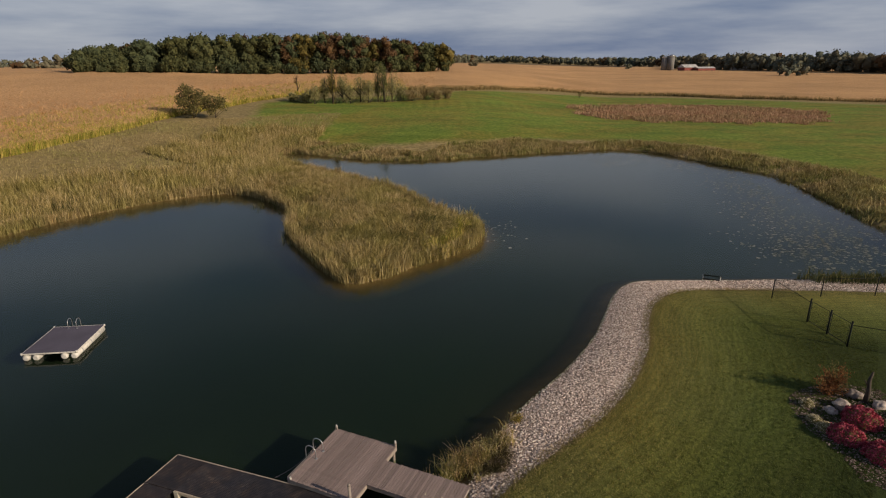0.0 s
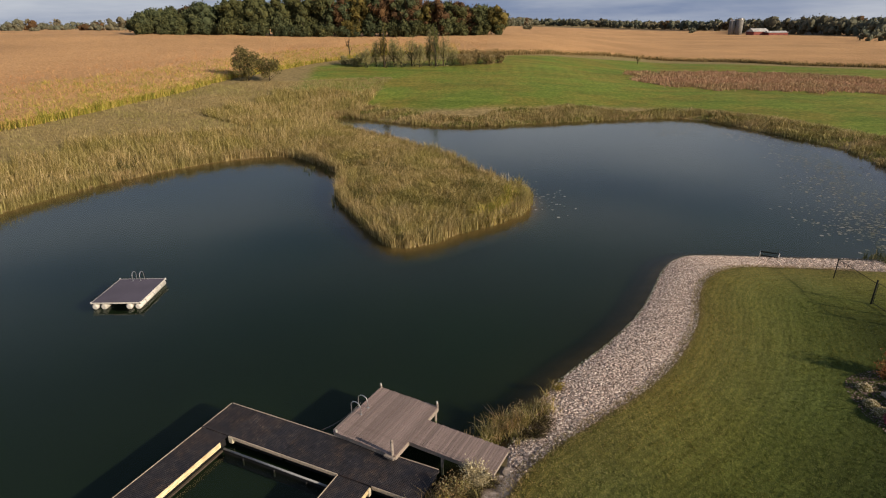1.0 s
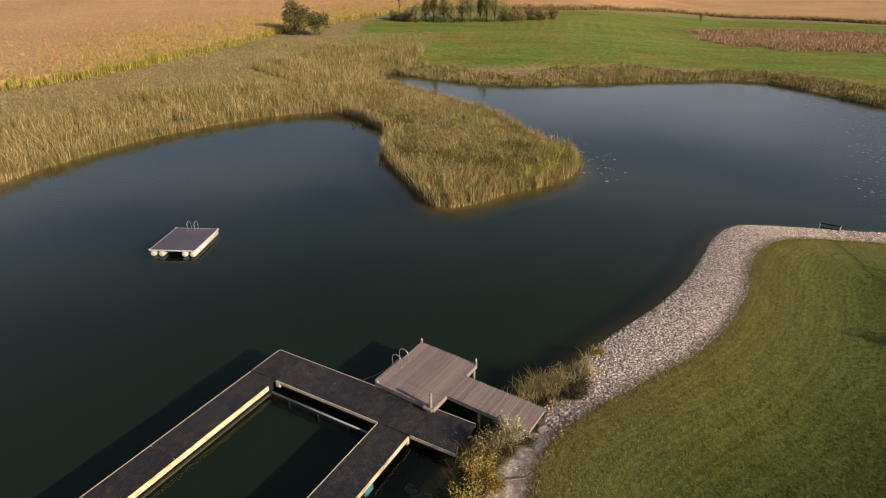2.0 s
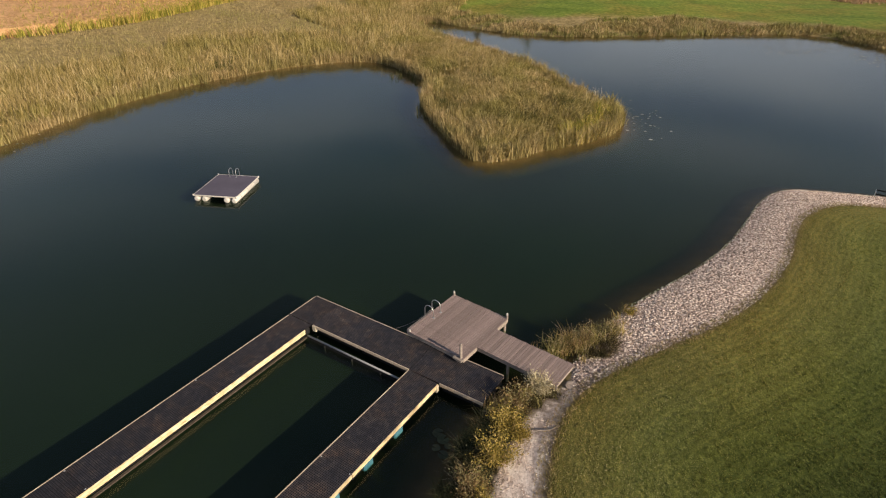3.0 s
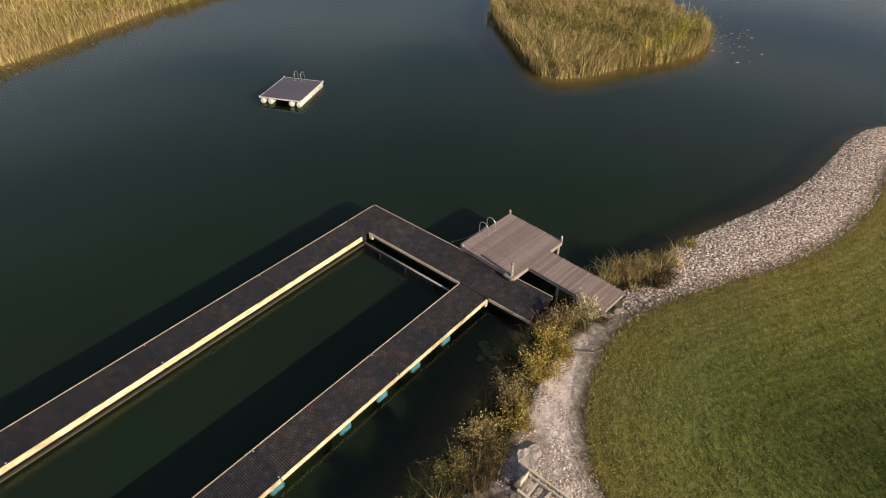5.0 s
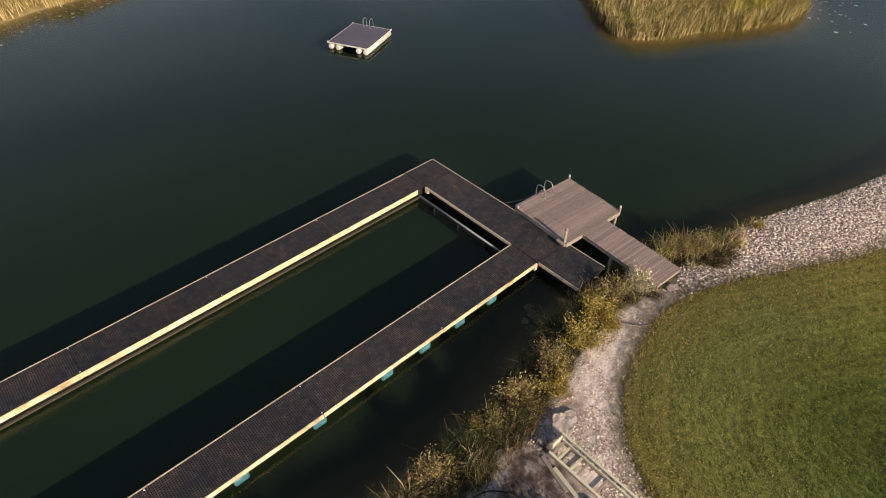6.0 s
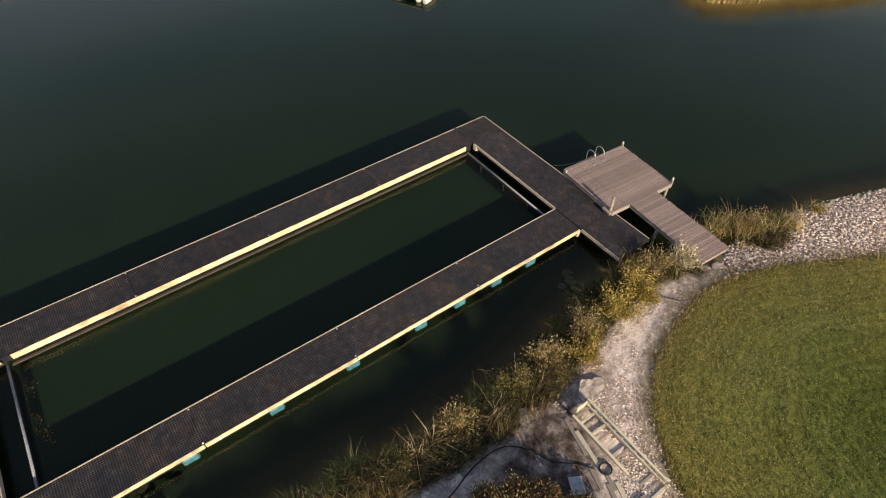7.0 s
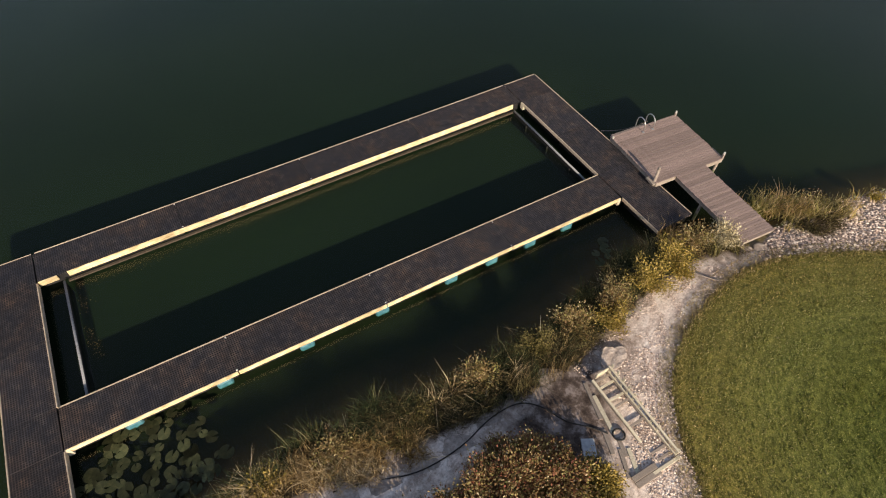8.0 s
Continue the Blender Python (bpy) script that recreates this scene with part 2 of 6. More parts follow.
    stones = pebbles(11, [(0.0, (0.22, 0.165, 0.135)), (0.5, (0.46, 0.365, 0.305)), (1.0, (0.74, 0.63, 0.55))])
    grit = pebbles(16, [(0.0, (0.30, 0.23, 0.19)), (0.5, (0.58, 0.475, 0.41)), (1.0, (0.80, 0.70, 0.63))])
    # trodden limestone: pale rubble streaked along the path, with brown earth in the hollows
    mud = ramp_node(m, noise_node(m, 2.6, 8, 0.72, (1.7, 0.75, 1), 14), [(0.28, (0.26, 0.19, 0.155)), (0.40, (0.56, 0.455, 0.395)), (0.52, (0.80, 0.69, 0.62)), (0.66, (0.93, 0.86, 0.80))])
    mud = mix_node(m, 1.0, mud, ramp_node(m, noise_node(m, 11, 5, 0.8), [(0.34, (0.55, 0.52, 0.5)), (0.5, (1, 1, 1)), (0.7, (1.15, 1.15, 1.15))]), "MULTIPLY")
    mud = mix_node(m, ramp_node(m, noise_node(m, 0.55, 5, 0.7), [(0.47, (0, 0, 0)), (0.60, (0.9,) * 3)]), mud, mix_node(m, 0.6, grit, (0.30, 0.23, 0.19)))
    # darker brown patch of ground round the hose and below the shrubs
    dark_soil = ramp_node(m, noise_node(m, 1.9, 6, 0.72), [(0.36, (0.045, 0.033, 0.028)), (0.5, (0.115, 0.088, 0.075)), (0.62, (0.30, 0.25, 0.23))])
    mud = mix_node(m, zone("dark_soil", 1.6, 0.9, 0.4), mud, dark_soil)
    meadow = ramp_node(m, mid, [(0.3, (0.078, 0.118, 0.017)), (0.5, (0.138, 0.19, 0.028)), (0.72, (0.22, 0.255, 0.055))])
    meadow = mix_node(m, ramp_node(m, noise_node(m, 0.06, 5), [(0.42, (0, 0, 0)), (0.62, (0.9,) * 3)]), meadow, mix_node(m, 1.0, meadow, (1.35, 0.88, 1.1), "MULTIPLY"))
    meadow = mix_node(m, 1.0, meadow, ramp_node(m, noise_node(m, 0.12, 4, 0.6, (0.5, 1.6, 1), 12), [(0.32, (0.72, 0.78, 0.72)), (0.66, (1.15, 1.12, 1.1))]), "MULTIPLY")
    soil = ramp_node(m, mid, [(0.3, (0.12, 0.085, 0.05)), (0.7, (0.24, 0.17, 0.095))])
    colour = mix_node(m, zone("meadow", 9.0, 0.14, 2.0), rough, meadow)
    colour = mix_node(m, zone("field", 3.0, 0.3, 0.8), colour, soil)
    colour = mix_node(m, zone("mud", 1.0, 1.2, 0.3), colour, mud)
    # dark ground below the bank plants, so gaps between tufts come out dark
    plant_floor = ramp_node(m, noise_node(m, 5.0, 6, 0.75), [(0.3, (0.018, 0.014, 0.009)), (0.5, (0.045, 0.034, 0.020)), (0.72, (0.12, 0.088, 0.05))])
    colour = mix_node(m, zone("plant_floor", 1.5, 1.3, 0.3), colour, plant_floor)
    colour = mix_node(m, zone("stony", 0.5, 2.5, 0.15), colour, stones)
    colour = mix_node(m, zone("edge", 0.8, 2.0, 0.25), colour, ramp_node(m, fine, [(0.3, (0.12, 0.088, 0.044)), (0.7, (0.27, 0.205, 0.11))]))
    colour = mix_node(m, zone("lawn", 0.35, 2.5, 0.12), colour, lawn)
    # under the water: brown shallows that sink into green murk
    wet = node(m, "Attribute")
    wet.attribute_name = "pond"
    wob = math_node(m, "ADD", wet.outputs["Fac"], math_node(m, "MULTIPLY", math_node(m, "SUBTRACT", noise_node(m, 0.6, 4), 0.5), 1.2))
    murk = ramp_node(m, math_node(m, "DIVIDE", wob, 7.0), [(0.0, (0.24, 0.125, 0.07)), (0.10, (0.115, 0.064, 0.036)), (0.20, (0.055, 0.038, 0.022)), (0.36, (0.0205, 0.0255, 0.0155)), (1.0, (0.0142, 0.0236, 0.0152))])
    murk = mix_node(m, 1.0, murk, ramp_node(m, noise_node(m, 0.05, 3), [(0.3, (0.8,) * 3), (0.7, (1.2,) * 3)]), "MULTIPLY")
    drowned = node(m, "MapRange")
    drowned.inputs["From Min"].default_value, drowned.inputs["From Max"].default_value = -0.25, 0.2
    wire(m, wet.outputs["Fac"], drowned.inputs["Value"])
    colour = mix_node(m, drowned.outputs["Result"], colour, murk)
    wire(m, colour, shader(m).inputs["Base Color"])
    bump_node(m, math_node(m, "ADD", fine, math_node(m, "MULTIPLY", mid, 0.5)), 0.55, 0.06)
    return m


M_LAND = ground_material()
M_REED = island_coloured("reed_blades", [(0.0, (0.16, 0.128, 0.047)), (0.35, (0.30, 0.238, 0.088)), (0.7, (0.455, 0.345, 0.155)), (1.0, (0.70, 0.555, 0.32))], 0.8, 0.1, (0.78, 0.85, 0.66), 0.16, 0.3)
M_BANKGRASS = island_coloured("bank_grass_blades", [(0.0, (0.19, 0.14, 0.058)), (0.5, (0.36, 0.27, 0.125)), (1.0, (0.58, 0.455, 0.25))], 0.8, 0.1, (0.75, 0.85, 0.65), 0.12, 0.3)
M_MEADOWEDGE = island_coloured("meadow_edge_blades", [(0.0, (0.11, 0.11, 0.035)), (0.5, (0.21, 0.20, 0.065)), (1.0, (0.38, 0.32, 0.14))], 0.8, 0.1, (0.8, 0.9, 0.7), 0.1, 0.25)
M_GREENBLADE = island_coloured("green_blades", [(0.0, (0.03, 0.04, 0.012)), (0.5, (0.062, 0.078, 0.022)), (0.8, (0.13, 0.12, 0.04)), (1.0, (0.32, 0.26, 0.12))], 0.75, 0.15, None, 0.1, 0.3)
M_CORN = island_coloured("dry_corn_leaves", [(0.0, (0.36, 0.205, 0.09)), (0.5, (0.55, 0.34, 0.165)), (1.0, (0.70, 0.47, 0.25))], 0.8, 0.1, (1.05, 0.9, 0.85), 0.05, 0.25)
M_CORNGREEN = island_coloured("turning_corn_leaves", [(0.0, (0.13, 0.15, 0.025)), (0.35, (0.29, 0.28, 0.05)), (0.75, (0.48, 0.40, 0.09)), (1.0, (0.64, 0.46, 0.17))], 0.8, 0.1, None, 0.05, 0.25)
M_CANOPY = speckled("corn_tops", (0.33, 0.185, 0.085), (0.53, 0.315, 0.152), (0.69, 0.44, 0.23), 1.6, 0.9, 0.9, 0.5, stretch=(1, 1, 1), blotch=0.22, blotch_scale=0.02, specular=0.1)
# darker olive version of the corn leaves, with the edge's shade in the colour
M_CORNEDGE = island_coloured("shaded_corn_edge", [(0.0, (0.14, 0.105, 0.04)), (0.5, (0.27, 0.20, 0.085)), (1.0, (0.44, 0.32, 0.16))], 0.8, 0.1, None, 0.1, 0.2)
M_PRAIRIE = island_coloured("red_prairie_grass", [(0.0, (0.28, 0.155, 0.095)), (0.5, (0.42, 0.25, 0.155)), (1.0, (0.56, 0.38, 0.245))], 0.8, 0.1, (0.8, 0.9, 0.8), 0.06, 0.25)
M_BARK = speckled("bark", (0.035, 0.028, 0.02), (0.07, 0.055, 0.042), (0.12, 0.10, 0.08), 8, 0.9, stretch=(3, 3, 0.6))
# haze is mixed into both colours: the wood slightly, the far trees strongly
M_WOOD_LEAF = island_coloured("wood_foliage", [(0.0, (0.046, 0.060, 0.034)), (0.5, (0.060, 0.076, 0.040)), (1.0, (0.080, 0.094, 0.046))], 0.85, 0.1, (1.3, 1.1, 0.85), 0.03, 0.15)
M_HAZED_LEAF = island_coloured("hazed_foliage", [(0.0, (0.095, 0.108, 0.080)), (0.5, (0.115, 0.128, 0.095)), (1.0, (0.14, 0.148, 0.105))], 0.85, 0.1, (1.25, 1.0, 0.9), 0.01, 0.15)
M_RUST_LEAF = island_coloured("rusty_foliage", [(0.0, (0.066, 0.040, 0.022)), (0.5, (0.10, 0.058, 0.028)), (1.0, (0.15, 0.088, 0.040))], 0.8, 0.15, None, 0.05, 0.2)
M_GOLD_LEAF = island_coloured("golden_foliage", [(0.0, (0.07, 0.062, 0.02)), (0.5, (0.12, 0.10, 0.028)), (1.0, (0.19, 0.15, 0.045))], 0.8, 0.15, None, 0.05, 0.25)
M_GOLDSHRUB = island_coloured("golden_shrub_leaves", [(0.0, (0.10, 0.09, 0.022)), (0.4, (0.27, 0.215, 0.05)), (0.8, (0.46, 0.34, 0.09)), (1.0, (0.62, 0.48, 0.22))], 0.75, 0.15, None, 0.05, 0.25)
M_SHRUB_LEAF = island_coloured("olive_shrub_leaves", [(0.0, (0.065, 0.06, 0.022)), (0.5, (0.14, 0.125, 0.045)), (1.0, (0.24, 0.195, 0.085))], 0.8, 0.15, None, 0.05, 0.25)
M_AUTUMN_LEAF = island_coloured("autumn_bush_leaves", [(0.0, (0.10, 0.062, 0.034)), (0.22, (0.20, 0.13, 0.065)), (0.36, (0.27, 0.10, 0.07)), (0.55, (0.17, 0.19, 0.06)), (0.75, (0.26, 0.18, 0.09)), (0.93, (0.36, 0.33, 0.14)), (1.0, (0.60, 0.52, 0.36))], 0.75, 0.2, (0.98, 0.80, 0.78), 0.9, 0.3)
M_BROWNSHRUB = island_coloured("brown_shrub_leaves", [(0.0, (0.12, 0.085, 0.045)), (0.35, (0.26, 0.18, 0.09)), (0.6, (0.34, 0.21, 0.12)), (0.8, (0.30, 0.27, 0.10)), (1.0, (0.62, 0.50, 0.33))], 0.75, 0.15, (0.85, 1.0, 0.75), 0.9, 0.35)
M_PALE_LEAF = island_coloured("pale_blossom", [(0.0, (0.26, 0.21, 0.11)), (0.5, (0.46, 0.40, 0.25)), (1.0, (0.62, 0.57, 0.42))], 0.8, 0.15)
M_MUM = island_coloured("crimson_blossom", [(0.0, (0.20, 0.03, 0.045)), (0.5, (0.38, 0.06, 0.09)), (1.0, (0.54, 0.14, 0.18))], 0.8, 0.15)
M_LILY = island_coloured("lily_pads", [(0.0, (0.08, 0.085, 0.05)), (0.5, (0.15, 0.145, 0.09)), (1.0, (0.26, 0.235, 0.165))], 0.55, 0.4)

M_TURF = island_coloured("turf_blades", [(0.0, (0.085, 0.10, 0.022)), (0.5, (0.165, 0.182, 0.056)), (0.85, (0.24, 0.235, 0.095)), (1.0, (0.36, 0.325, 0.17))], 0.85, 0.05, (1.15, 1.0, 0.85), 0.15, 0.2)
M_MARGIN = island_coloured("dry_margin_grass", [(0.0, (0.25, 0.20, 0.095)), (0.5, (0.34, 0.27, 0.13)), (1.0, (0.46, 0.365, 0.195))], 0.85, 0.1, (0.84, 0.93, 0.74), 0.06, 0.2)


def turf_dry_to_shade():
    """Drier and yellower along the lawn's rim; greener inside, darkened with painted shade."""
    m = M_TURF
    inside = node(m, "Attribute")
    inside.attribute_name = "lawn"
    dry_to_shade = ramp_node(m, math_node(m, "DIVIDE", inside.outputs["Fac"], 11.0), [(0.04, (1.42, 1.27, 1.3)), (0.3, (1.2, 1.24, 1.2)), (0.6, (0.75, 0.90, 0.74)), (1.0, (0.27, 0.39, 0.31))])
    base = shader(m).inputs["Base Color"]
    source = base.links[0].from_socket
    wire(m, mix_node(m, 1.0, source, dry_to_shade, "MULTIPLY"), base)


turf_dry_to_shade()

# ---------------------------------------------------------------- plan of the land
GRAVEL_SHORE = [(1.4, 23.0), (3.5, 27.2), (5.5, 30.0), (8.2, 33.2), (11.2, 37.6), (13.4, 42.0), (15.0, 45.5), (16.9, 48.1),
                (19.5, 49.1), (27.0, 49.0), (34.0, 49.0), (41.0, 48.0), (47.0, 49.0), (51.5, 55.0)]
EAST_SHORE = [(53.0, 64.0), (55.0, 74.0), (57.0, 86.0), (58.0, 94.0), (56.5, 103.0), (52.0, 112.0), (48.0, 121.0),
              (43.0, 127.0), (38.0, 129.0), (25.0, 126.0), (10.0, 121.0), (-5.0, 116.8), (-17.0, 118.6), (-25.0, 123.4), (-34.0, 128.0)]
SPIT_SHORE = [(-37.0, 124.0), (-35.0, 119.0), (-30.0, 112.0), (-23.5, 105.5), (-16.2, 98.0), (-7.6, 88.5), (-3.3, 79.5), (0.3, 74.0), (3.9, 69.5),
              (4.7, 65.4), (3.8, 61.0), (1.0, 57.0), (-3.0, 53.5), (-5.5, 50.7), (-8.0, 49.2), (-10.0, 50.0), (-13.0, 54.7),
              (-16.4, 60.3), (-18.9, 65.7), (-20.5, 73.0), (-22.3, 77.3), (-25.5, 81.3), (-30.5, 86.2)]
WEST_SHORE = [(-35.5, 87.0), (-40.5, 84.5), (-46.0, 79.0), (-51.0, 71.5), (-54.5, 63.0), (-56.5, 53.0), (-57.0, 44.0), (-57.0, 36.0),
              (-58.5, 28.0), (-57.0, 15.0), (-50.0, 0.0), (-38.0, -14.0), (-24.0, -18.0), (-13.0, -12.0)]
NEAR_SHORE = [(-9.2, -4.0), (-8.3, -0.6), (-7.0, 3.2), (-5.2, 6.8), (-4.1, 9.6), (-3.5, 13.5), (-2.9, 16.8), (-1.6, 19.2), (0.2, 20.9)]
LAWN_EDGE = [(5.6, -30.0), (5.4, 3.0), (4.6, 7.0), (3.6, 8.9), (2.5, 9.9), (1.4, 11.4), (0.8, 12.9), (0.55, 15.0), (0.85, 18.0), (1.8, 20.3),
             (3.4, 22.1), (5.7, 24.1), (9.2, 27.2), (12.2, 31.0), (14.6, 35.5), (16.2, 40.0), (18.0, 43.0), (21.0, 45.0),
             (26.0, 45.1), (38.0, 44.2), (47.0, 43.0), (70.0, 38.0)]


def smooth_curve(points, closed=True, steps=6):
    """Catmull-Rom curve through the points of a plan."""
    p = np.array(points, float)
    n = len(p)
    out = []
    for i in range(n if closed else n - 1):
        ids = [(i + k) % n if closed else min(max(i + k, 0), n - 1) for k in (-1, 0, 1, 2)]
        a, b, c, d = p[ids]
        for s in np.arange(steps) / steps:
            out.append(0.5 * (2 * b + (c - a) * s + (2 * a - 5 * b + 4 * c - d) * s * s + (3 * b - a - 3 * c + d) * s ** 3))
    if not closed:
        out.append(p[-1])
    return np.array(out)


def signed_distance(q, poly):
    """Metres to the edge of a closed plan, positive inside."""
    q = np.asarray(q, float).reshape(-1, 2)
    out = np.empty(len(q))
    a = np.asarray(poly, np.float32)
    b = np.roll(a, -1, 0)
    ab = b - a
    for k in range(0, len(q), 4000):
        s = q[k:k + 4000, None].astype(np.float32)
        t = np.clip(((s - a) * ab).sum(-1) / ((ab * ab).sum(-1) + 1e-12), 0, 1)
        off = s - a - t[..., None] * ab
        dist = np.sqrt((off * off).sum(-1)).min(1)
        cross = ((a[:, 1] > s[..., 1]) != (b[:, 1] > s[..., 1])) & (s[..., 0] < ab[:, 0] * (s[..., 1] - a[:, 1]) / (ab[:, 1] + 1e-12 * (ab[:, 1] == 0)) + a[:, 0])
        out[k:k + 4000] = np.where(cross.sum(1) % 2 == 1, dist, -dist)
    return out


def ramp(v, lo, hi):
    t = np.clip((v - lo) / (hi - lo), 0, 1)
    return t * t * (3 - 2 * t)


POND = smooth_curve(GRAVEL_SHORE + EAST_SHORE + SPIT_SHORE + WEST_SHORE + NEAR_SHORE, steps=4)
LAWN = np.concatenate([smooth_curve(LAWN_EDGE, closed=False, steps=5), [(160, 20), (160, -60), (5.6, -60)]])


RASTER = 0.4
RX, RY = np.arange(-72, 74, RASTER), np.arange(-26, 146, RASTER)
POND_RASTER = signed_distance(np.stack([v.ravel() for v in np.meshgrid(RX, RY)], 1), POND).reshape(len(RY), len(RX))


def pond_distance(x, y):
    """Metres into the pond (negative on land), read off a fine raster of the plan."""
    x, y = np.asarray(x, float), np.asarray(y, float)
    cx, cy = np.clip(x, RX[0], RX[-1] - 0.01), np.clip(y, RY[0], RY[-1] - 0.01)
    d = off_raster(POND_RASTER, x, y)
    return d - np.hypot(x - cx, y - cy)


LAWN_RASTER = signed_distance(np.stack([v.ravel() for v in np.meshgrid(RX, RY)], 1), LAWN).reshape(len(RY), len(RX))


def off_raster(r, x, y):
    """A value of the plan at x, y, read off a raster."""
    cx, cy = np.clip(x, RX[0], RX[-1] - 0.01), np.clip(y, RY[0], RY[-1] - 0.01)
    u, v = (cx - RX[0]) / RASTER, (cy - RY[0]) / RASTER
    i, j = u.astype(int).clip(0, len(RX) - 2), v.astype(int).clip(0, len(RY) - 2)
    u, v = u - i, v - j
    return (r[j, i] * (1 - u) + r[j, i + 1] * u) * (1 - v) + (r[j + 1, i] * (1 - u) + r[j + 1, i + 1] * u) * v


def hill(x, y):
    """The field climbs gently to the north-west, where the wood stands on its crest."""
    d = np.hypot(x, y)
    turn = np.degrees(np.arctan2(x, y))
    side = (1 - ramp(turn, 0.0, 17.0)) * ramp(turn, -140.0, -60.0)
    s = np.clip(d - 90, 0, 240) * (1 + 0.26 * (1 - ramp(turn, -32.0, -12.0)))
    return 0.043 * (s - 14 * (1 - np.exp(-s / 14))) * side


def ground_height(x, y, pond=None):
    """Height of the land over the water level of the pond."""
    x, y = np.asarray(x, float), np.asarray(y, float)
    if pond is None:
        pond = pond_distance(x, y)
    out = -pond
    bank = np.where(out < 0, 0.30 * out, 0.9 * (1 - np.exp(-np.maximum(out, 0) / 3.2)))
    rise = 0.5 * ramp(out, 8, 40)
    swell = 0.12 * np.sin(x * 0.11 + 1.3) * np.cos(y * 0.09) * ramp(out, 2, 15)
    lip = 0.06 * ramp(off_raster(LAWN_RASTER, x, y), -0.3, 0.05)
    return np.maximum(bank, -0.75) + rise + swell + lip + hill(x, y) * ramp(out, 0, 22)
# ---------------------------------------------------------------- building helpers


def part(name, bm, mat, parent, label=""):
    """One bmesh as one mesh object under a thing or a part."""
    me = bpy.data.meshes.new(name)
    bm.to_mesh(me)
    bm.free()
    if mat:
        me.materials.append(mat)
    ob = new(name, me)
    ob.parent = parent
    if label:
        ob["label"] = label
    return ob


def piece(name, me, parent, m):
    """An object of its own on a shared mesh, under a thing."""
    ob = new(name, me)
    ob.parent = parent
    ob.matrix_local = m
    return ob


def thing(name, m, label, category, group="", kind=""):
    ob = new(name)
    ob.empty_display_size = 0.2
    ob.matrix_world = m
    return tagged(ob, label, category, group, kind)


def add_box(bm, x0, x1, y0, y1, z0, z1, bevel=0.0, m=None):
    made = bmesh.ops.create_cube(bm, size=1)["verts"]
    for v in made:
        v.co = Vector(((x0 + x1) / 2 + v.co.x * (x1 - x0), (y0 + y1) / 2 + v.co.y * (y1 - y0), (z0 + z1) / 2 + v.co.z * (z1 - z0)))
    if bevel:
        edges = {e for v in made for e in v.link_edges}
        got = bmesh.ops.bevel(bm, geom=list(edges), offset=bevel, segments=1, affect="EDGES")
        made = got["verts"]
    if m:
        bmesh.ops.transform(bm, matrix=m, verts=list({v for v in made}))
    return made


def box(x0, x1, y0, y1, z0, z1, bevel=0.0):
    bm = bmesh.new()
    add_box(bm, x0, x1, y0, y1, z0, z1, bevel)
    return bm


def add_tube(bm, points, radius, sides=8, closed=False):
    """A round bar along points, with flat ends."""
    pts = [Vector(p) for p in points]
    rings = []
    for i, p in enumerate(pts):
        a, b = pts[max(i - 1, 0)], pts[min(i + 1, len(pts) - 1)]
        way = (b - a).normalized()
        side = way.cross(Vector((0, 0, 1)) if abs(way.z) < 0.95 else Vector((1, 0, 0))).normalized()
        up = side.cross(way)
        r = radius[i] if isinstance(radius, (list, tuple)) else radius
        rings.append([bm.verts.new(p + r * (math.cos(t) * side + math.sin(t) * up)) for t in (2 * math.pi * k / sides for k in range(sides))])
    for r0, r1 in zip(rings, rings[1:]):
        for k in range(sides):
            f = bm.faces.new((r0[k], r0[(k + 1) % sides], r1[(k + 1) % sides], r1[k]))
            f.smooth = True
    bm.faces.new(rings[0][::-1])
    bm.faces.new(rings[-1])
    return bm


def tube(points, radius, sides=8):
    bm = add_tube(bmesh.new(), points, radius, sides)
    bmesh.ops.recalc_face_normals(bm, faces=bm.faces[:])
    return bm


def array_mesh(name, verts, faces, mat, smooth=False, which=None):
    """A mesh from arrays of corners and of equal-sided faces. mat: one material, or several with which, the number of each face's own."""
    verts, faces = np.asarray(verts, np.float32), np.asarray(faces, np.int32)
    me = bpy.data.meshes.new(name)
    n, k = faces.shape
    me.vertices.add(len(verts))
    me.vertices.foreach_set("co", verts.ravel())
    me.loops.add(n * k)
    me.loops.foreach_set("vertex_index", faces.ravel())
    me.polygons.add(n)
    me.polygons.foreach_set("loop_start", np.arange(0, n * k, k, dtype=np.int32))
    me.polygons.foreach_set("use_smooth", np.full(n, smooth))
    for one in mat if isinstance(mat, (list, tuple)) else [mat]:
        me.materials.append(one)
    if which is not None:
        me.polygons.foreach_set("material_index", np.asarray(which, np.int32))
    me.update(calc_edges=True)
    me.validate()
    return me


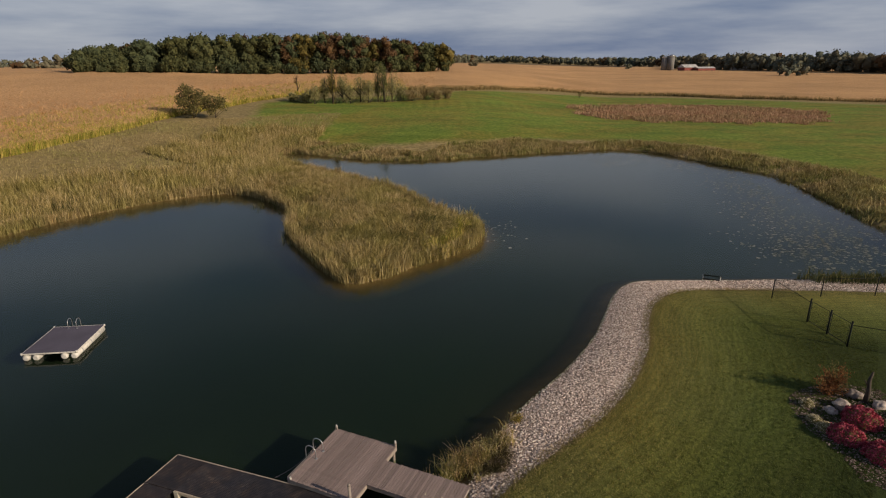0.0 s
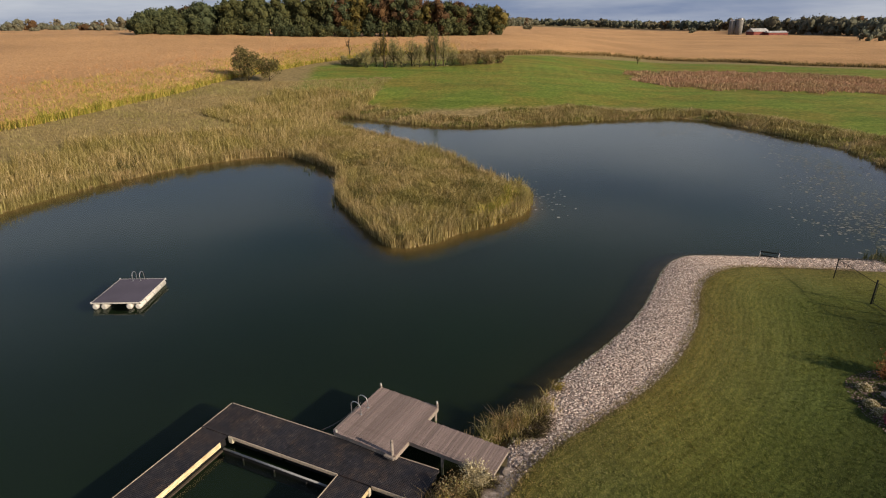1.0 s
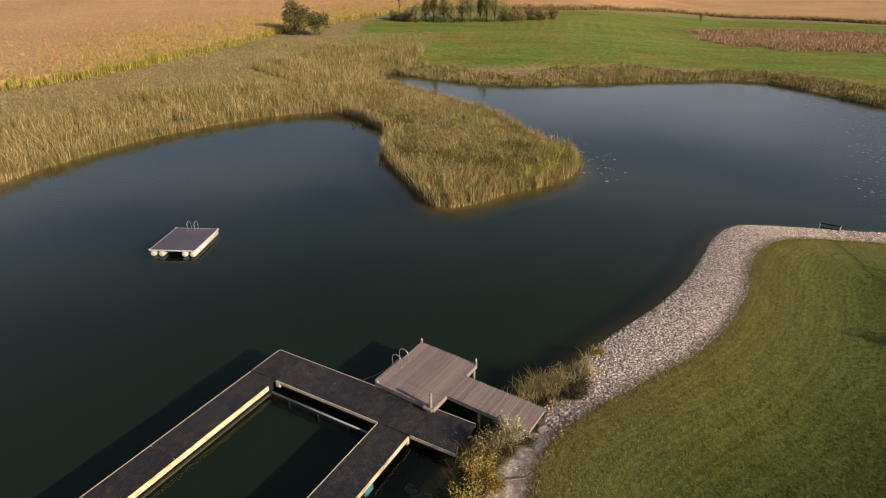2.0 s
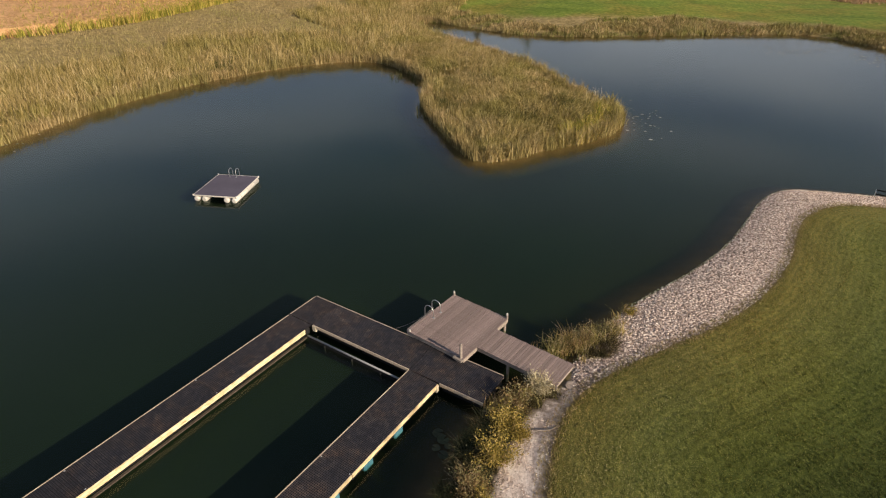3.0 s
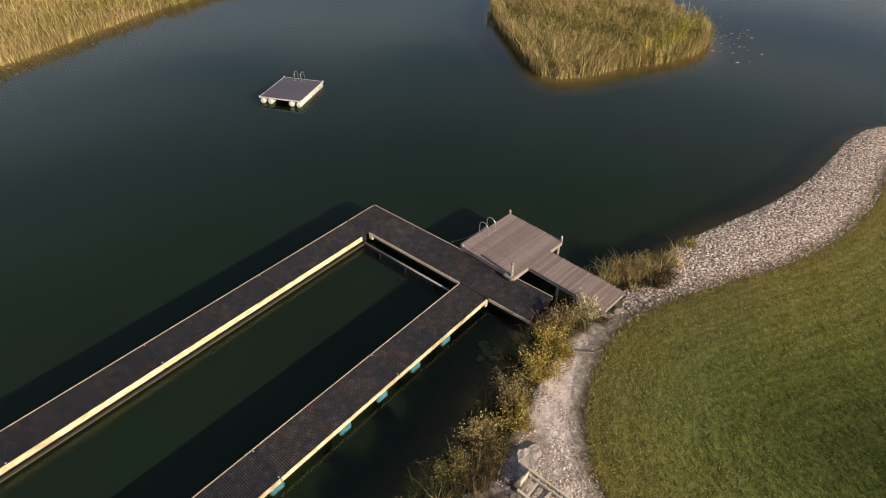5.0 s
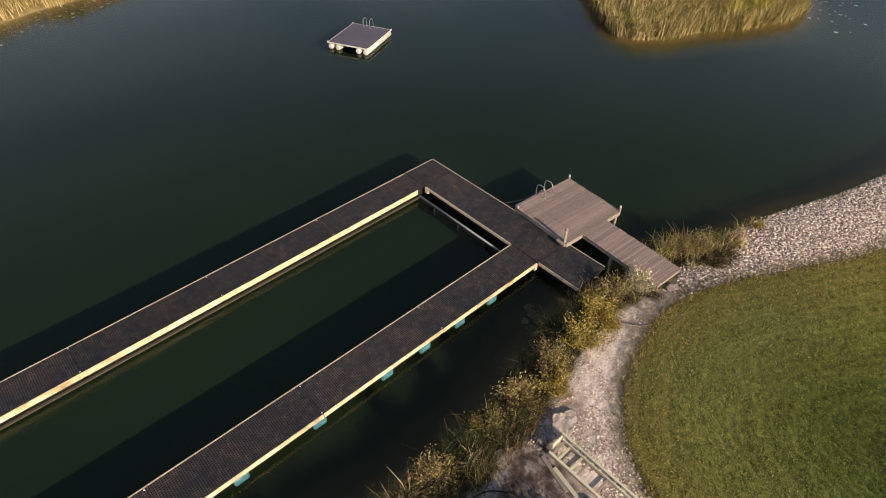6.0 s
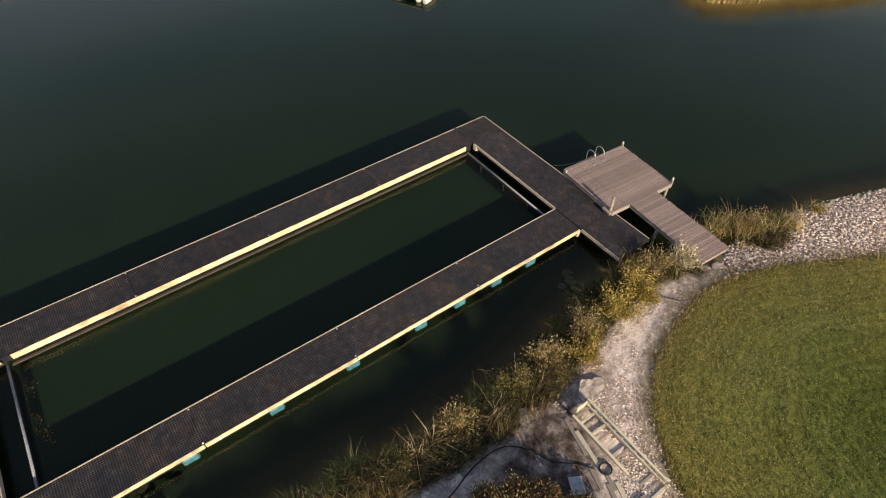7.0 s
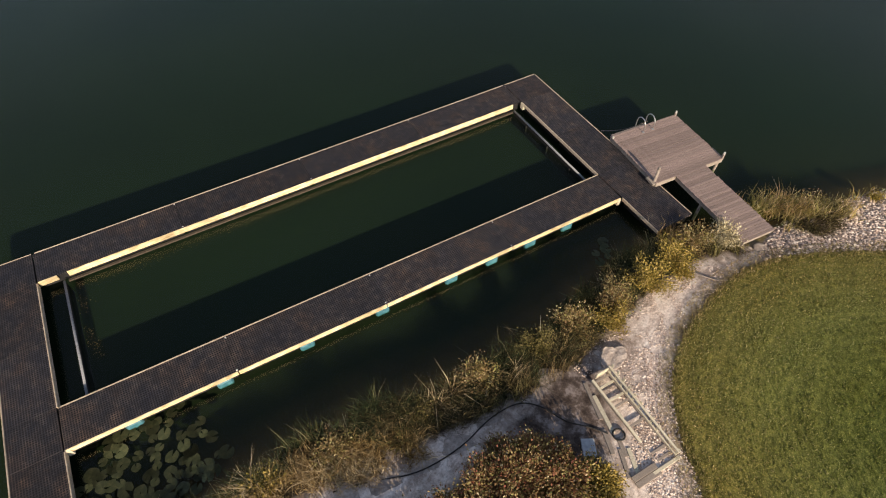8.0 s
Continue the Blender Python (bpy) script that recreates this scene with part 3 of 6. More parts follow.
def blades(root, height, width, lean, rng, lodged=0.0):
    """Grass blades that narrow and bend over: three triangles each. lodged: how far neighbours lean the same way."""
    n = len(root)
    turn = rng.uniform(0, 2 * np.pi, n)
    if lodged:
        x, y = root[:, 0], root[:, 1]
        common = 1.6 * np.sin(x * 0.33 + 1.7 * np.sin(y * 0.21)) + 1.4 * np.sin(y * 0.27 + 1.3 * np.sin(x * 0.17)) - 0.6
        turn = np.where(rng.random(n) < lodged, common + rng.normal(0, 0.5, n), turn)
    way = np.stack([np.cos(turn), np.sin(turn), np.zeros(n)], 1)
    face = rng.uniform(0, 2 * np.pi, n)
    side = np.stack([np.cos(face), np.sin(face), np.zeros(n)], 1) * (width / 2)[:, None]
    up = np.array([0, 0, 1.0])
    mid = root + up * (0.55 * height)[:, None] + way * (lean * height * 0.25)[:, None]
    tip = root + up * (height * (1 - 0.25 * np.minimum(lean, 1.2)))[:, None] + way * (lean * height * 0.8)[:, None]
    v = np.stack([root - side, root + side, mid - 0.8 * side, mid + 0.8 * side, tip], 1).reshape(-1, 3)
    i = np.arange(n)[:, None] * 5
    f = np.concatenate([i + [0, 1, 3], i + [0, 3, 2], i + [2, 3, 4]], 1).reshape(-1, 3)
    return v, f


def leaves(centre, size, rng, flat=0.0, along=None):
    """Small leaves (two triangles) at the centres, turned at random, or narrow ones that follow a direction loosely."""
    n = len(centre)
    a = rng.normal(size=(n, 3))
    a /= np.linalg.norm(a, axis=1)[:, None]
    if along is not None:
        a = 0.55 * a + along
        a /= np.linalg.norm(a, axis=1)[:, None]
    b = np.cross(a, rng.normal(size=(n, 3)))
    b /= np.linalg.norm(b, axis=1)[:, None] + 1e-9
    if flat:
        a[:, 2] *= 1 - flat
        b[:, 2] *= 1 - flat
    a, b = a * size[:, None] * 0.5, b * size[:, None] * (0.36 if along is None else 0.32)
    v = np.stack([centre - a, centre + b, centre + a, centre - b], 1).reshape(-1, 3)
    i = np.arange(n)[:, None] * 4
    return v, np.concatenate([i + [0, 1, 2], i + [0, 2, 3]], 1).reshape(-1, 3)


def joined(groups):
    vs, fs, at = [], [], 0
    for v, f in groups:
        vs.append(v)
        fs.append(f + at)
        at += len(v)
    return np.concatenate(vs), np.concatenate(fs)


def scatter(n, lo, hi, keep, rng):
    """n places in a rectangle of the plan that pass keep(x, y)."""
    got, k = [], 0
    while sum(map(len, got)) < n and k < 60:
        p = rng.uniform(lo, hi, (max(n, 2000), 2))
        got.append(p[keep(p[:, 0], p[:, 1])])
        k += 1
    return np.concatenate(got)[:n]


def tufts(places, per, spread, height, width, lean, rng, patchy=0.35, lodged=0.0):
    """Clumps of blades standing on the land."""
    n = len(places) * per
    p = np.repeat(places, per, 0) + rng.normal(0, spread, (n, 2))
    z = np.repeat(np.maximum(ground_height(places[:, 0], places[:, 1]), -0.25), per)
    x, y = places.T
    swell = 1 + 0.28 * np.sin(x * 1.35 + 2 * np.sin(y * 0.9)) * np.sin(y * 1.6 + 1.7 * np.sin(x * 0.7))
    tall = np.repeat(swell * rng.uniform(1 - patchy, 1 + patchy, len(places)), per)
    h = height * tall * rng.uniform(0.6, 1.15, n)
    return blades(np.c_[p, z - 0.03], h, width * rng.uniform(0.7, 1.3, n), lean * rng.uniform(0.2, 1.6, n), rng, lodged)


def stuff(name, verts, faces, mat, label, category, smooth=False):
    return tagged(new(name, array_mesh(name, verts, faces, mat, smooth)), label, category, kind="stuff")


# ---------------------------------------------------------------- large plans north of the pond
MEADOW_NEAR = [(-50, 143), (-33, 134), (-11, 130), (9.6, 134), (20.4, 138), (30.4, 138), (44.5, 137), (52, 132), (62, 119), (67, 104), (65, 81), (66, 60), (72, 44)]
MEADOW_FAR = [(320, 60), (260, 170), (170, 222), (129, 256), (87, 281), (57, 274), (28.5, 255), (4, 240), (-15.5, 228), (-40, 218), (-60, 200), (-54, 165)]
FIELD_EDGE = [(-110, 60), (-88, 88), (-82, 104.7), (-80, 118), (-77, 134), (-75, 158.7), (-69, 185), (-64, 206), (-50.6, 235), (-33, 246), (-3, 246),
              (9.3, 247), (32, 268), (63.5, 297), (104, 290), (132, 265), (179, 236), (270, 182), (340, 60)]
DARK_SOIL = smooth_curve([(-1.2, 10.6), (0.1, 9.2), (1.1, 7.6), (2.0, 6.4), (2.0, 2.0), (-1.5, -3.0), (-3.2, -1.0), (-2.7, 2.6), (-2.3, 5.0), (-2.5, 7.2), (-2.6, 9.0), (-2.2, 10.6)], steps=4)
MEADOW = smooth_curve(MEADOW_NEAR + MEADOW_FAR, steps=4)
FIELD = np.concatenate([smooth_curve(FIELD_EDGE, closed=False, steps=4), [(700, 60), (900, 900), (420, 1400), (-200, 1300), (-900, 900), (-900, 60)]])


def spaced(stops):
    """Grid lines: stops of (place, step) with the step held or grown between them."""
    out = [stops[0][0]]
    for (a, s), (b, s2) in zip(stops, stops[1:]):
        p = a
        while True:
            k = (p - a) / (b - a)
            p += s * (s2 / s) ** k
            if p >= b - 0.4 * s2:
                break
            out.append(p)
        out.append(b)
    return np.array(out)


def build_land():
    gx = spaced([(-4500, 500), (-600, 40), (-110, 5), (-64, 1.7), (-14, 0.7), (-10, 0.4), (24, 0.4), (30, 0.7), (62, 1.6), (130, 6), (600, 40), (4500, 500)])
    gy = spaced([(-900, 200), (-80, 15), (-20, 1.2), (-4, 0.45), (50, 0.45), (56, 1.2), (135, 1.8), (240, 5), (600, 30), (4600, 500)])
    x, y = np.meshgrid(gx, gy)
    flat = np.stack([x.ravel(), y.ravel()], 1)
    pond = pond_distance(flat[:, 0], flat[:, 1])
    z = ground_height(x, y, pond.reshape(x.shape))
    lawn = signed_distance(flat, LAWN)
    z += 0.05 * np.sin(x * 1.7 + np.sin(y * 1.1)) * np.cos(y * 1.9) * ((pond < -1) & (lawn < -0.3) & ((flat[:, 0] < -14) | (flat[:, 1] > 56))).reshape(x.shape)
    nx, ny = len(gx), len(gy)
    i = (np.arange(ny - 1)[:, None] * nx + np.arange(nx - 1)).ravel()
    faces = np.stack([i, i + 1, i + nx + 1, i + nx], 1)
    me = array_mesh("ground", np.c_[flat, z.ravel()], faces, M_LAND, True)
    out = -pond
    east = ramp(flat[:, 0], 0.2, 1.6) * ramp(flat[:, 1], 19.5, 21.5)
    zones = {"lawn": lawn, "edge": lawn + 0.32, "meadow": signed_distance(flat, MEADOW), "field": signed_distance(flat, FIELD)}
    near = (flat[:, 0] > -14) & (flat[:, 0] < 60) & (flat[:, 1] < 52)
    zones["stony"] = np.where(near & (east > 0.5), np.minimum(out + 1.5, 8.0), -6.0)
    zones["mud"] = np.where(near & (flat[:, 1] < 24) & (flat[:, 0] < 8), np.minimum(out - 0.6, 5.0), -6.0)
    zones["plant_floor"] = np.where(near & (flat[:, 1] < 20.0) & (flat[:, 0] < 1.0), np.minimum(out + 0.6, np.interp(flat[:, 1], [16.0, 19.5], [1.75, 1.0]) - out), -6.0)
    zones["pond"] = pond
    zones["dark_soil"] = signed_distance(flat, DARK_SOIL)
    for name, values in zones.items():
        a = me.attributes.new(name, "FLOAT", "POINT")
        a.data.foreach_set("value", np.clip(values, -30, 30).astype(np.float32))
    tagged(new("ground", me), "open land of mown lawn, stony bank, meadow and stubble", "ground", kind="structure")


def build_water():
    gx, gy = np.arange(-66, 66.1, 0.75), np.arange(-24, 136.1, 0.75)
    x, y = np.meshgrid(gx, gy)
    flat = np.stack([x.ravel(), y.ravel()], 1)
    nx, ny = len(gx), len(gy)
    i = (np.arange(ny - 1)[:, None] * nx + np.arange(nx - 1)).ravel()
    me = array_mesh("water", np.c_[flat, np.zeros(len(flat))], np.stack([i, i + 1, i + nx + 1, i + nx], 1), M_WATER, True)
    tagged(new("water", me), "dark still pond water with fine ripples", "water", kind="structure")


build_land()
build_water()

# ---------------------------------------------------------------- the floating swim dock
DOCK = pose(-13.9, 24.72, 0, 0, 0, -19.2)  # local x along the short arms, local -y along the long arms
DECK_Z = 0.55


def dock_arm(dock, x0, x1, y0, y1, along, seams, plain, turn=None):
    """A walkway of grated panels on a timber frame. along: 0 for x, 1 for y. plain: the sides with trim. turn: a small turn of the whole arm."""
    turn = turn or Matrix()

    def put(name, bm, mat, label=""):
        bmesh.ops.transform(bm, matrix=turn, verts=bm.verts[:])
        part(name, bm, mat, dock, label)

    lo, hi = ((x0, x1), (y0, y1))[along]
    cuts = [lo, *seams, hi]
    for a, b in zip(cuts, cuts[1:]):
        g = 0.007
        bm = box(a + g, b - g, y0 + 0.05, y1 - 0.05, DECK_Z - 0.06, DECK_Z, 0.008) if along == 0 else box(x0 + 0.05, x1 - 0.05, a + g, b - g, DECK_Z - 0.06, DECK_Z, 0.008)
        put("grating", bm, M_GRATING, "dark grated plastic walkway panel")
        inset = box(a + 0.1, b - 0.1, y0 + 0.15, y1 - 0.15, 0.02, DECK_Z - 0.07) if along == 0 else box(x0 + 0.15, x1 - 0.15, a + 0.1, b - 0.1, 0.02, DECK_Z - 0.07)
        put("float_box", inset, M_BLACK, "black float under the walkway")
    for side in plain:
        out = 1 if side[0] == "+" else -1
        low, e = DECK_Z - 0.22, 0.012
        if side[1] == "x":
            x = x1 if out > 0 else x0
            put("side_board", box(min(x, x - out * 0.045), max(x, x - out * 0.045), y0 + 0.06, y1 - 0.06, low, DECK_Z + e, 0.006), M_TRIM)
        else:
            y = y1 if out > 0 else y0
            put("side_board", box(x0 + 0.06, x1 - 0.06, min(y, y - out * 0.045), max(y, y - out * 0.045), low, DECK_Z + e, 0.006), M_TRIM)


def build_dock():
    dock = thing("swim_dock", DOCK, "floating lap-lane dock with black grated walkways and yellow pine sides", "dock")
    w, yin, ytop, yfar = 1.80, -2.42, -0.22, -27.1
    xe, x1 = 8.36, 10.17
    skew = pose(xe, yin, 0, 0, 0, -0.72) @ pose(-xe, -yin, 0)
    seams = [yin - 6.2 * k for k in (3, 2, 1)]
    # brighter yellow only on sides that face the sun, duller trim on the others
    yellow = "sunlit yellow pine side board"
    dock_arm(dock, 0.0, 12.6, yin, ytop, 0, [w, 5.1, 8.36, 10.2], ("+y", "-x"))
    dock_arm(dock, 0.0, w, yfar, yin, 1, seams, ("-x",))
    dock_arm(dock, xe, x1, yfar, yin, 1, seams, ("-x",), skew)
    dock_arm(dock, 0.0, 14.0, yfar - w, yfar, 0, [w, 5.0, 8.05, 9.8], ("-y", "-x"))
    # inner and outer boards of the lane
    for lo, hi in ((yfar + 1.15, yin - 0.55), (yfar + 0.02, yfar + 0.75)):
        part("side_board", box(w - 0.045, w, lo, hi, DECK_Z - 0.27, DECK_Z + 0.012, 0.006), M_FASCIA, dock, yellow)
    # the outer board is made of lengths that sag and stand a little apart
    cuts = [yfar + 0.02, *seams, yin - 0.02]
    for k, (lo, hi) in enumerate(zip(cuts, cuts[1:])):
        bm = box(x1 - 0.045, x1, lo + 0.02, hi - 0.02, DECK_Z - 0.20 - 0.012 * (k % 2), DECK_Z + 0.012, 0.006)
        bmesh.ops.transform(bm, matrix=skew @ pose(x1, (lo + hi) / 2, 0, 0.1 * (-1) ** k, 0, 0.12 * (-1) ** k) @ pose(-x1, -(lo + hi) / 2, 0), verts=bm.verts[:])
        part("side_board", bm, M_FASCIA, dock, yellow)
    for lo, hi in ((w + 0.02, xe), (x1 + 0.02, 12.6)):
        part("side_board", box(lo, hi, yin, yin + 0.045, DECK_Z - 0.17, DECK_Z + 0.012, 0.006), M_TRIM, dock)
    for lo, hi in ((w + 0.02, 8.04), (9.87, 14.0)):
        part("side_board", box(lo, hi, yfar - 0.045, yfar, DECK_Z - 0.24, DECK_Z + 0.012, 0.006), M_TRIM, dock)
    # the lower ledge of the float frame just over the water along the sunlit sides
    part("ledge", box(w - 0.06, w + 0.08, yfar + 1.0, yin - 0.4, 0.02, 0.09, 0.01), M_BARK, dock, "dark waterline timber ledge")
    # blue floats that show under the sunlit side
    y = yin - 3.1
    while y > yfar + 0.6:
        bm = bmesh.new()
        add_box(bm, x1 - 0.6, x1 - 0.01, y - 0.3, y + 0.3, -0.12, DECK_Z - 0.24, 0.06)
        bmesh.ops.transform(bm, matrix=skew, verts=bm.verts[:])
        part("blue_float", bm, M_FLOAT, dock, "faded teal-blue plastic float")
        y -= 2.07 if y > yin - 9 else 3.3
    # joint plates where arms meet
    for x, yy in ((w, yin + 0.1), (x1 - 0.2, yin - 0.12), (9.66, yfar + 0.1)):
        part("corner_block", box(x - 0.02, x + 0.24, yy - 0.12, yy + 0.06, 0.15, DECK_Z - 0.02, 0.01), M_CREAM, dock)
    # screws and small fittings along the seams
    for q in seams:
        for xx, turn in ((0.12, Matrix()), (w - 0.12, Matrix()), (xe + 0.12, skew), (x1 - 0.12, skew)):
            bm = box(xx - 0.03, xx + 0.03, q - 0.05, q + 0.01, DECK_Z, DECK_Z + 0.02, 0.008)
            bmesh.ops.transform(bm, matrix=turn, verts=bm.verts[:])
            part("bolt_head", bm, M_STEEL, dock)
    return dock


def build_turn_wall(name, y, x0, x1, label):
    """A dark turning board across the lane with a pale rail on its top and brackets."""
    wall = thing(name, DOCK @ pose(0, y, 0), label, "turning board", "turning boards of the swim lane")
    part("board", box(x0, x1, -0.03, 0.03, -0.6, 0.20, 0.008), M_BLACK, wall)
    part("rail", tube([(x0, 0, 0.24), (x1, 0, 0.24)], 0.05, 10), M_PIPE, wall, "grey pipe rail along the top")
    for k in range(3):
        x = x0 + (x1 - x0) * (0.2 + 0.3 * k)
        part("bracket", box(x - 0.025, x + 0.025, -0.12, -0.03, -0.3, 0.12, 0.006), M_BLACK, wall)
    return wall


build_dock()
build_turn_wall("turning_board", -2.95, 1.95, 8.3, "black turning board with grey pipe rail across the lane")
build_turn_wall("turning_board", -26.22, 1.95, 8.0, "black turning board with grey pipe rail across the lane")


# ---------------------------------------------------------------- the wooden pier
def hoop_ladder(parent, steps, step_low, rail=0.024, gap=0.5, high=0.62, deep=0.55):
    """Two bent rails that rise over the edge and run down into the water, with rungs. Local x along the edge, +y out over the water."""
    for s in (-1, 1):
        x = s * gap / 2
        pts = [(x, -0.42, 0.0), (x, -0.42, high * 0.62)]
        pts += [(x, -0.42 + 0.31 * (1 - math.cos(t)), high * 0.62 + 0.31 * math.sin(t)) for t in (math.pi * k / 8 for k in range(1, 8))]
        pts += [(x, 0.20, high * 0.62), (x, 0.20, -deep)]
        part("rail", tube(pts, rail, 8), M_STEEL, parent, "bent galvanised rail")
        part("foot_plate", box(x - 0.06, x + 0.06, -0.48, -0.36, 0.0, 0.012), M_STEEL, parent)
    for k in range(steps):
        z = -step_low - 0.28 * k
        part("rung", box(-gap / 2, gap / 2, 0.17, 0.25, z - 0.015, z + 0.015, 0.005), M_STEEL, parent)


PIER = pose(-5.95, 26.12, 0, 0, 0, -24.0)
PIER_Z = 0.85


def build_pier():
    pier = thing("wooden_pier", PIER, "weathered grey-brown plank pier with a square end platform", "pier")
    bw, gap = 0.125, 0.018
    for name, x0, x1, y0, y1 in (("platform", 0.0, 3.76, -4.23, 0.0), ("gangway", 3.76, 8.35, -3.05, -1.2)):
        n = round((x1 - x0) / (bw + gap))
        step = (x1 - x0) / n
        bm = box(-(step - gap) / 2, (step - gap) / 2, -0.5, 0.5, -0.038, 0.0, 0.005)
        me = bpy.data.meshes.new("plank")
        bm.to_mesh(me)
        bm.free()
        me.materials.append(M_BOARD)
        rng = random.Random(5)
        for k in range(n):
            m = pose(x0 + (k + 0.5) * step, (y0 + y1) / 2 + rng.uniform(-0.015, 0.015), PIER_Z + rng.uniform(-0.006, 0.006), 0, rng.uniform(-0.7, 0.7), rng.uniform(-0.15, 0.15))
            piece("plank", me, pier, m @ Matrix.Diagonal((1, (y1 - y0) * rng.uniform(0.995, 1.01), 1, 1)))
        for y in (y0 + 0.02, y1 - 0.06):
            part("edge_beam", box(x0 + 0.03, x1 - 0.01, y, y + 0.045, PIER_Z - 0.26, PIER_Z - 0.044, 0.006), M_POST, pier)
        for x in (x0 + 0.02, (x0 + x1) / 2, x1 - 0.08):
            part("joist", box(x, x + 0.045, y0 + 0.08, y1 - 0.08, PIER_Z - 0.24, PIER_Z - 0.05, 0.004), M_POST, pier)
    for x in (0.0, 3.72):
        part("edge_beam", box(x, x + 0.045, -4.19, -0.04, PIER_Z - 0.27, PIER_Z - 0.046, 0.006), M_POST, pier)
    for x, y in ((0.12, -0.12), (3.62, -0.12), (0.12, -4.05), (3.62, -4.1), (5.6, -1.3), (5.6, -2.95), (7.4, -1.3), (7.4, -2.95)):
        part("pile", tube([(x, y, -1.6), (x, y, PIER_Z - 0.05)], 0.075, 10), M_POST, pier)
    # bumper rail with pale knots on the dock side, and short posts with white caps
    part("bumper_rail", box(-0.10, -0.01, -4.1, -2.1, PIER_Z - 0.16, PIER_Z - 0.02, 0.015), M_POST, pier)
    for x, y, high in ((0.06, -0.05, 0.16), (3.70, -0.06, 0.22)):
        p = part("corner_post", box(x - 0.05, x + 0.05, y - 0.05, y + 0.05, PIER_Z - 0.3, PIER_Z + high, 0.01), M_POST, pier)
        part("cap", tube([(x, y, PIER_Z + high), (x, y, PIER_Z + high + 0.13)], [0.055, 0.045], 10), M_WHITE, p, "white plastic cap")
    x, y = 3.60, -4.18
    p = part("mooring_post", tube([(x, y, -0.6), (x - 0.03, y - 0.02, PIER_Z + 0.78)], 0.075, 10), M_POST, pier, "tall sun-bleached mooring post")
    part("cap", tube([(x - 0.03, y - 0.02, PIER_Z + 0.78), (x - 0.03, y - 0.02, PIER_Z + 0.9)], [0.085, 0.05], 10), M_POST, p)
    part("knob", tube([(0.2, -4.2, PIER_Z), (0.2, -4.2, PIER_Z + 0.13)], [0.06, 0.05], 8), M_WHITE, pier, "white plastic knob")
    part("bench_plank", box(3.2, 3.74, -4.40, -4.24, PIER_Z - 0.14, PIER_Z - 0.03, 0.008), M_POST, pier)
    return pier


build_pier()
rope = thing("mooring_rope", pose(0, 0, 0), "thin pale rope tied from the dock to the pier ladder", "rope")
a, b = DOCK @ Vector((5.9, -0.15, DECK_Z + 0.02)), PIER @ Vector((-0.1, -1.75, PIER_Z + 0.05))
part("line", tube([a.lerp(b, k / 8) - Vector((0, 0, 0.22 * math.sin(math.pi * k / 8))) for k in range(9)], 0.014, 5), M_POST, rope)
ladder = thing("pier_ladder", PIER @ pose(0.05, -2.18, PIER_Z, 0, 0, 90), "bent steel swim ladder hooked on the pier edge", "ladder")
hoop_ladder(ladder, 4, 0.2, gap=0.62, high=0.62, deep=1.2)


# ---------------------------------------------------------------- the swimming raft
def build_raft():
    raft = thing("swim_raft", pose(-28.22, 37.68, 0, 0, 0, 5.5), "square swim raft with grey carpet and white pontoons", "raft")
    hx, hy, z = 1.88, 2.16, 0.52
    part("deck", box(-hx + 0.05, hx - 0.05, -hy + 0.05, hy - 0.05, z - 0.05, z + 0.004, 0.01), M_CARPET, raft, "grey carpeted deck")
    for x0, x1, y0, y1 in ((-hx, hx, -hy, -hy + 0.06), (-hx, hx, hy - 0.06, hy), (-hx, -hx + 0.06, -hy + 0.06, hy - 0.06), (hx - 0.06, hx, -hy + 0.06, hy - 0.06)):
        part("trim", box(x0, x1, y0, y1, z - 0.09, z + 0.012, 0.012), M_WHITE, raft, "pale deck trim")
    for x in (-1.62, -0.95, 0.95, 1.62):
        pts = [(x, -hy - 0.03, 0.17), (x, -hy + 0.05, 0.17), (x, hy - 0.05, 0.17), (x, hy + 0.03, 0.17)]
        part("pontoon", tube(pts, [0.14, 0.24, 0.24, 0.14], 14), M_WHITE, raft, "white plastic pontoon")
        for y in (-1.3, 0.0, 1.3):
            part("strap", tube([(x, y - 0.03, 0.17), (x, y + 0.03, 0.17)], 0.247, 14), M_PIPE, raft)
    for y in (-1.6, 0.0, 1.6):
        part("cross_beam", box(-hx + 0.07, hx - 0.07, y - 0.05, y + 0.05, z - 0.13, z - 0.055), M_POST, raft)
    for x, y in ((-hx, -hy), (hx, hy), (hx, -hy), (-hx, hy)):
        part("corner_cap", tube([(x * 0.985, y * 0.985, z - 0.1), (x * 0.985, y * 0.985, z + 0.06)], 0.06, 8), M_WHITE, raft)
    return raft


build_raft()
rl = thing("raft_ladder", pose(-28.22, 37.68, 0, 0, 0, 5.5) @ pose(-0.28, 2.12, 0.53), "bright steel swim ladder on the raft edge", "ladder")
hoop_ladder(rl, 3, 0.2, gap=0.62, high=0.62, deep=1.0)

